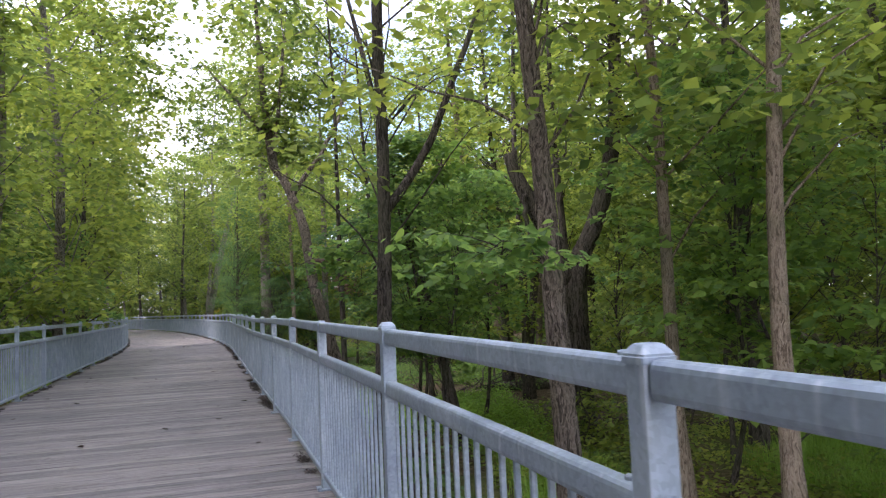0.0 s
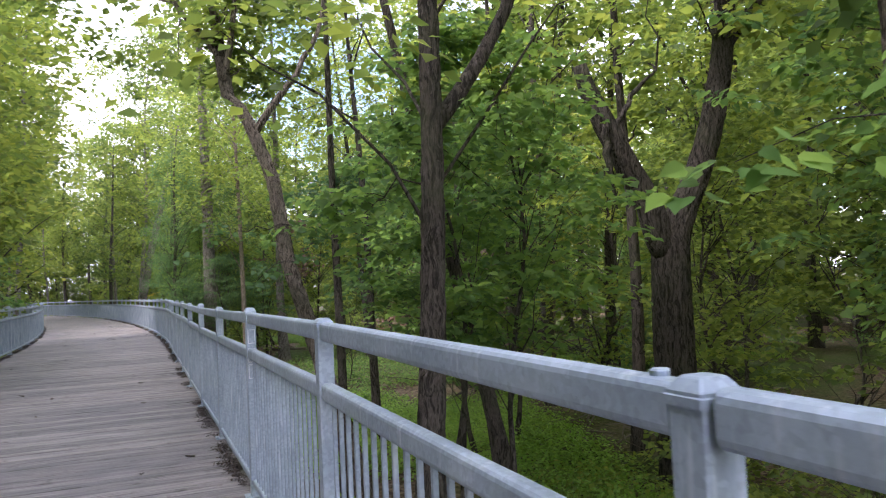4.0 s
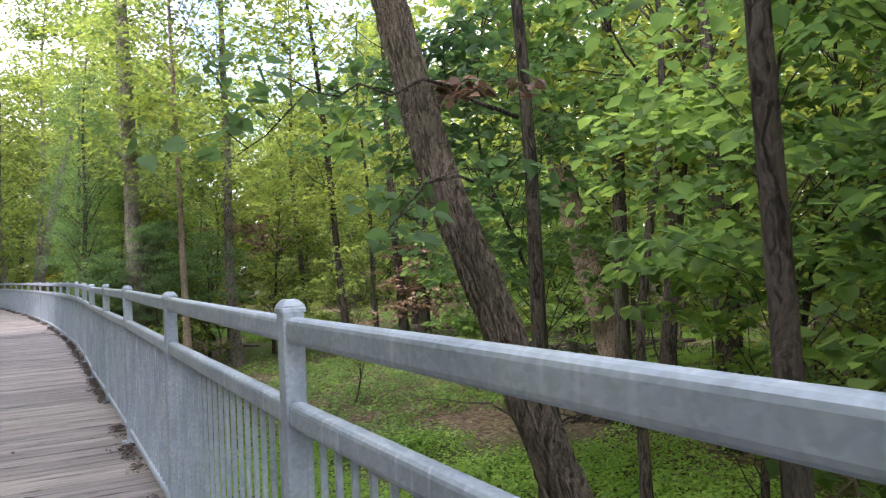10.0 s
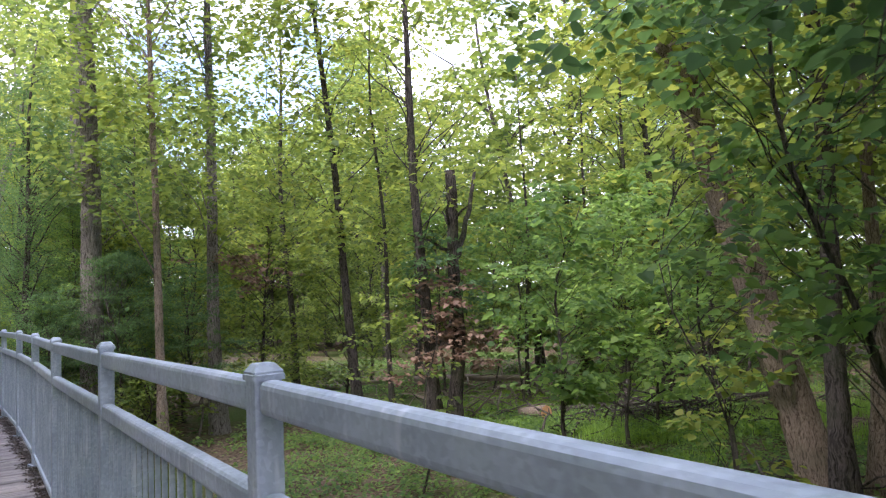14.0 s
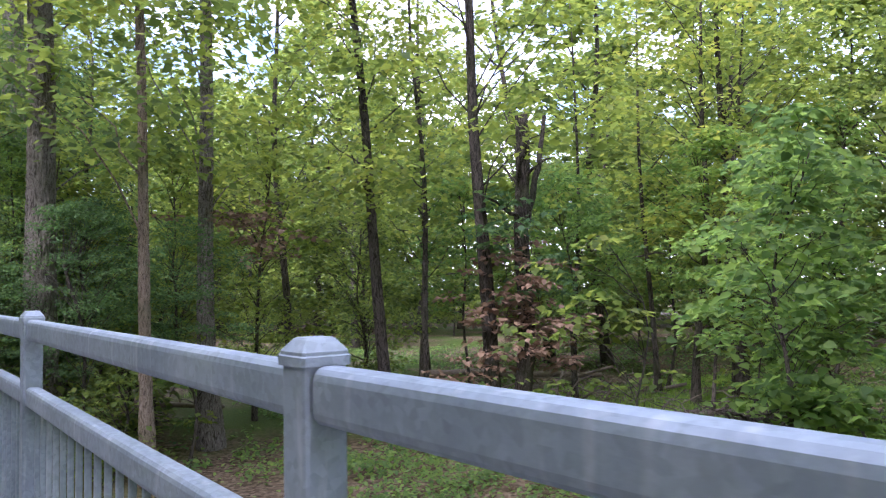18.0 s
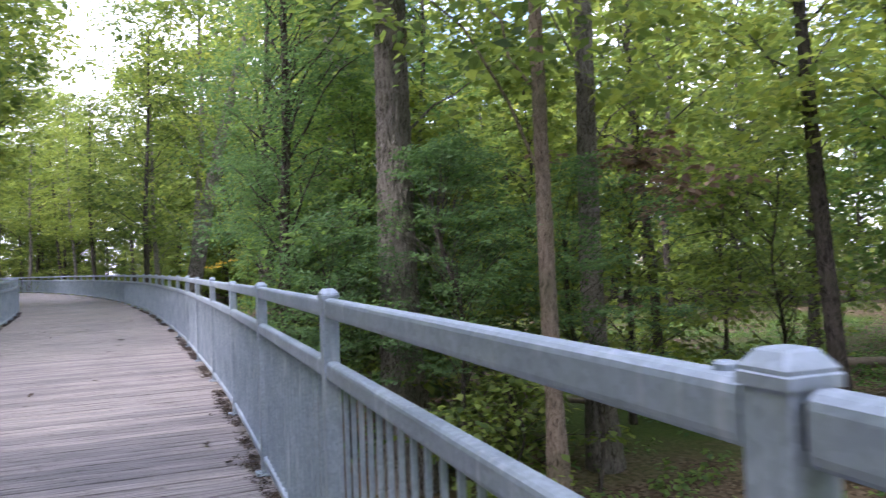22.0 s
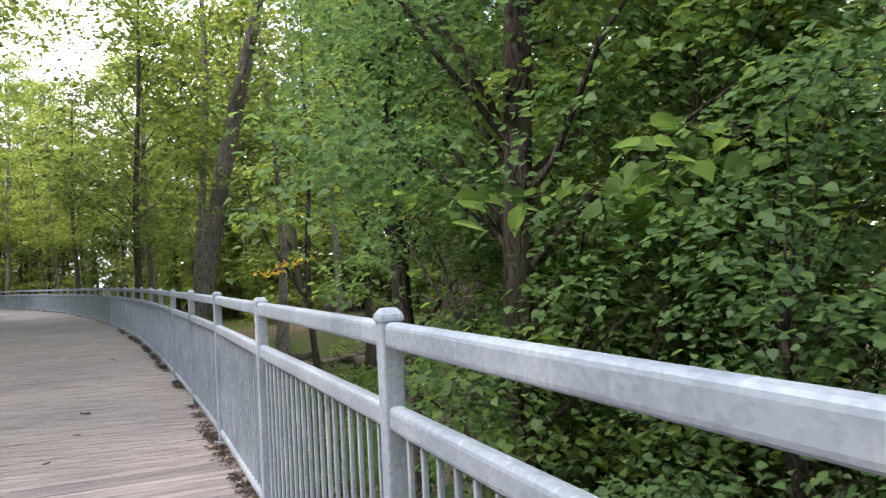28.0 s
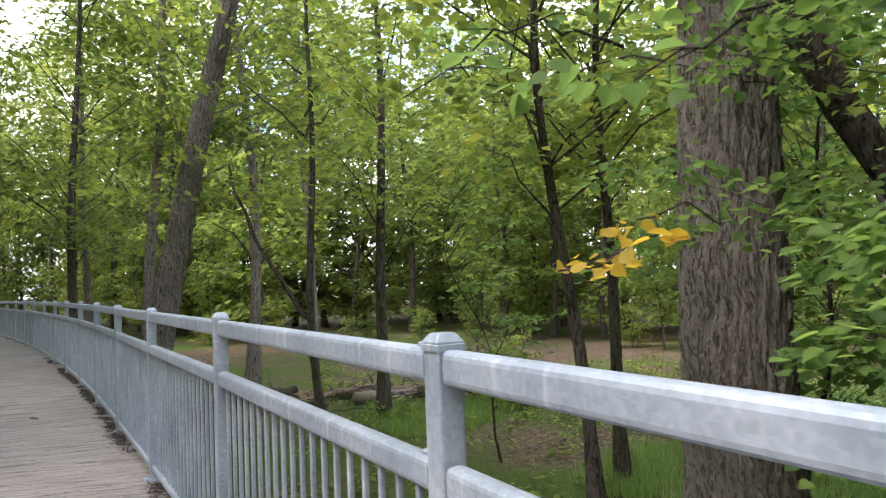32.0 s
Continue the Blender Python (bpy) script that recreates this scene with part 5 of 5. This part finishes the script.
# ---------------- fallen wood ----------------
for label, a, b, r, mat, seed in (
    ("long fallen grey log on the forest floor", (4.0, 46.8, 0.25), (9.2, 43.4, 0.35), 0.16, DEADWOOD, 301),
    ("fallen branch arched over the brushwood", (6.0, 43.0, 0.15), (8.6, 42.0, 0.85), 0.08, DEADWOOD, 302),
    ("long dark fallen log", (5.2, 37.0, 0.1), (12.5, 36.2, 0.15), 0.15, BARK_DARK, 303),
    ("fallen dark log in the grass", (6.2, 35.2, 0.1), (11.5, 33.4, 0.15), 0.13, BARK_DARK, 304),
    ("grey fallen branch in the grass", (7.5, 40.6, 0.1), (11.0, 41.4, 0.2), 0.10, DEADWOOD, 305),
    ("grey fallen branch in the brushwood", (3.4, 41.6, 0.1), (6.6, 44.0, 0.15), 0.09, DEADWOOD, 306),
    ("fallen trunk among the plants", (3.0, 24.8, 0.1), (8.6, 23.6, 0.2), 0.16, BARK_DARK, 307),
    ("fallen branch on leaf litter", (4.4, 17.2, 0.1), (9.0, 15.2, 0.1), 0.09, BARK_DARK, 308),
    ("fallen log in the undergrowth", (5.0, 19.0, 0.1), (10.4, 18.2, 0.2), 0.14, BARK_DARK, 309),
    ("brown fallen log in the pile", (-10.8, 60.6, 0.15), (-7.6, 61.6, 0.2), 0.18, DEADWOOD, 310),
    ("brown fallen log in the pile", (-11.4, 62.0, 0.15), (-7.9, 60.6, 0.35), 0.15, BARK_PALE, 311),
    ("broken log in the pile", (-10.2, 59.6, 0.1), (-8.2, 63.0, 0.2), 0.12, DEADWOOD, 312),
    ("fallen branch beside the log pile", (-12.6, 60.5, 0.1), (-9.6, 63.2, 0.3), 0.10, BARK_PALE, 313),
    ("dark rotting log on the leaf litter", (-15.8, 60.2, 0.15), (-12.4, 62.4, 0.25), 0.20, BARK_DARK, 314),
    ("fallen branch in the ivy", (-5.2, 45.6, 0.1), (-3.2, 43.2, 0.2), 0.09, DEADWOOD, 315),
    ("fallen trunk across the leaf litter", (-2.2, 46.5, 0.15), (2.6, 47.2, 0.25), 0.15, DEADWOOD, 316),
):
    log(label, a, b, r, mat, seed)
log("dark broken limb leaning against the cottonwood", (-8.2, 45.45, 5.0), (-5.0, 45.8, 0.3), 0.14, BARK_DARK, 321, 0.04)
log("short sawn log with a fresh cut end", (4.5, 35.8, 0.30), (4.15, 36.8, 0.26), 0.22, BARK_PALE, 320, 0.01, True)


def brushwood():
    """Tangles of dead sticks on the forest floor."""
    for label, cx, cy, sx, sy, n, seed in (
        ("tangle of dead grey branches in the clearing", 7.0, 41.0, 3.2, 2.4, 150, 401),
        ("tangle of dead dark branches behind the railing", 7.6, 34.6, 3.4, 1.8, 230, 402),
        ("heap of dead sticks under the snag", 2.6, 38.0, 1.6, 1.2, 50, 403),
        ("heap of brown dead sticks beside the logs", -9.8, 61.0, 2.2, 1.6, 80, 404),
        ("dead sticks on the leaf litter", 5.6, 18.6, 2.6, 2.0, 50, 405),
        ("dead sticks among low plants", 4.6, 25.4, 2.4, 1.6, 50, 406),
    ):
        rng = np.random.RandomState(seed)
        pieces = []
        for i in range(n):
            x, y = cx + rng.normal(0, sx * 0.6), cy + rng.normal(0, sy * 0.6)
            a, l = rng.uniform(0, 6.28), rng.uniform(0.5, 2.2)
            z0 = ground_z(x, y) + 0.03
            rise = abs(rng.normal(0, 0.22)) * l
            p, q = limb((x, y, z0), (x + l * math.cos(a), y + l * math.sin(a), z0 + rise), rng.uniform(0.012, 0.045), rng, 5)
            pieces.append(tube(p, q, 5))
        vv, ff = join(pieces)
        ob = new("brushwood", mesh_of("brushwood", vv, ff, DEADWOOD if seed % 2 else BARK_DARK, True))
        tagged(ob, label, "brushwood", kind="stuff")


brushwood()


# ---------------- ground cover and litter ----------------
def ground_cover():
    rng = np.random.RandomState(77)
    for label, mat, n, box, size, flat in (
        ("bright green low plants covering the forest floor", LEAF_SUNLIT, 2300, (-4.6, 14.0, 3.2, 25.0), 0.07, 0.7),
        ("green low plants covering the forest floor", LEAF_YOUNG, 1100, (-4.0, 24.0, 8.0, 37.0), 0.10, 0.5),
        ("green low plants and grass under the trees", LEAF, 620, (1.5, 1.0, 9.0, 16.0), 0.12, 0.6),
        ("low plants on the forest floor", LEAF_YOUNG, 900, (-5.0, 34.0, 24.0, 62.0), 0.13, 0.6),
        ("low plants beyond the railing", LEAF, 420, (-12.0, 46.0, 2.0, 68.0), 0.14, 0.6),
        ("low plants beside the inner railing", LEAF, 420, (-26.0, 26.0, -14.0, 56.0), 0.15, 0.6),
    ):
        pts = []
        while len(pts) < n:
            x, y = rng.uniform(box[0], box[2]), rng.uniform(box[1], box[3])
            if noise.noise((x * 0.35, y * 0.35, 1.7)) > -0.3 and off_walk(x, y) > 2.6:
                pts.append((x, y, ground_z(x, y) + rng.uniform(0.04, 0.28)))
        ob = new("ground_cover", leaf_cloud("ground_cover", pts, rng.uniform(0.22, 0.5, n), 26, size, mat, n + int(box[1]), False, flat, 0.0))
        tagged(ob, label, "undergrowth", kind="stuff")


ground_cover()


def grass():
    """Blades of grass in loose tufts."""
    rng = np.random.RandomState(31)
    for label, box, n, tall in (
        ("tall green grass beside the boardwalk", (1.6, 0.5, 9.5, 14.0), 2600, 0.42),
        ("green grass in the clearing", (2.5, 29.0, 15.0, 43.0), 3000, 0.34),
        ("green grass beyond the cottonwood", (-10.5, 46.5, -2.0, 60.0), 2200, 0.34),
        ("green grass beside the inner railing", (-25.0, 30.0, -15.0, 50.0), 1600, 0.40),
    ):
        tufts = []
        while len(tufts) < n:
            x, y = rng.uniform(box[0], box[2]), rng.uniform(box[1], box[3])
            if noise.noise((x * 0.3, y * 0.3, 5.2)) > -0.12 and off_walk(x, y) > 2.5:
                tufts.append((x, y, ground_z(x, y) - 0.02))
        c = np.repeat(np.array(tufts), 14, axis=0)
        m = len(c)
        c[:, :2] += rng.normal(0, 0.09, (m, 2))
        a, lean = rng.uniform(0, 6.28, m), rng.uniform(0.1, 0.75, m)
        hgt = tall * rng.uniform(0.45, 1.25, m)
        way = np.stack([np.cos(a), np.sin(a), np.zeros(m)], 1)
        side = np.stack([-np.sin(a), np.cos(a), np.zeros(m)], 1) * 0.006
        up = np.array((0, 0, 1.0))
        mid = c + way * (lean * hgt * 0.35)[:, None] + up * (hgt * 0.62)[:, None]
        tip = c + way * (lean * hgt)[:, None] + up * (hgt * (1 - 0.35 * lean))[:, None]
        v = np.stack([c - side, c + side, mid + side * 0.8, mid - side * 0.8, tip], 1).reshape(-1, 3)
        f = np.array([(0, 1, 2), (0, 2, 3), (3, 2, 4)])[None] + (np.arange(m) * 5)[:, None, None]
        ob = new("grass", many("grass", v, f.reshape(-1, 3), LEAF_SUNLIT if box[1] < 40 else LEAF_YOUNG))
        tagged(ob, label, "grass", kind="stuff")


grass()


def edge_litter():
    """Dark crumbled leaves and twigs that gather against the railing."""
    rng = np.random.RandomState(9)
    for side, label in ((0, "dark leaf litter gathered along the outer railing"), (1, "dark leaf litter gathered along the inner railing")):
        pts, rad = [], []
        for i in range(2600):
            k = rng.uniform(-0.5, 26.0)
            heap = noise.noise((k * 2.1, side * 9.0, 0.4)) + 0.6 * noise.noise((k * 9.0, side * 5.0, 2.4))
            if heap < (0.0 if k < 9 else -0.3):
                continue
            p, h = along(k)
            off = 0.02 + abs(rng.normal(0, 0.032 + 0.045 * max(0.0, heap)))
            q = p + (off if side == 0 else WIDTH - off) * left_of(h)
            pts.append((q.x, q.y, 0.012))
            rad.append(rng.uniform(0.03, 0.08))
        ob = new("leaf_litter", leaf_cloud("leaf_litter", pts, rad, 18, 0.023, LITTER, 500 + side, False, 0.05, 0.0))
        tagged(ob, label, "leaf litter", kind="stuff")
    for i in range(46):
        k, off = rng.uniform(-0.3, 22.0), rng.uniform(0.2, WIDTH - 0.25)
        p, h = along(k)
        q = p + off * left_of(h)
        ob = new("fallen_leaf", FALLEN[i % 4])
        ob.matrix_basis = Matrix.Translation((q.x, q.y, 0.006)) @ Matrix.Rotation(rng.uniform(0, 6.28), 4, "Z") @ Matrix.Scale(rng.uniform(0.6, 1.3), 4)
        tagged(ob, "dry curled brown leaf lying on the planks", "leaf", "fallen leaves on the planks")


LITTER = leaves("crumbled_dark_litter", (0.1, (0.020, 0.016, 0.013)), (0.5, (0.05, 0.036, 0.026)), (1.0, (0.12, 0.075, 0.045)), clear=0.05)


def curled_leaf(seed):
    rng = np.random.RandomState(seed)
    verts, faces = [], []
    for i in range(5):
        t = i / 4
        w = 0.03 * math.sin(math.pi * (0.08 + 0.86 * t)) * rng.uniform(0.8, 1.2)
        for s in (-1, 0, 1):
            verts.append((s * w, t * 0.09 - 0.045, 0.004 + abs(s) * 0.016 * rng.uniform(0.4, 1.2) + 0.012 * t * t))
    for i in range(4):
        for s in range(2):
            a = i * 3 + s
            faces.append((a, a + 1, a + 4, a + 3))
    return mesh_of("fallen_leaf", verts, faces, LITTER, True)


FALLEN = [curled_leaf(i) for i in range(4)]
edge_litter()
lay_planks()
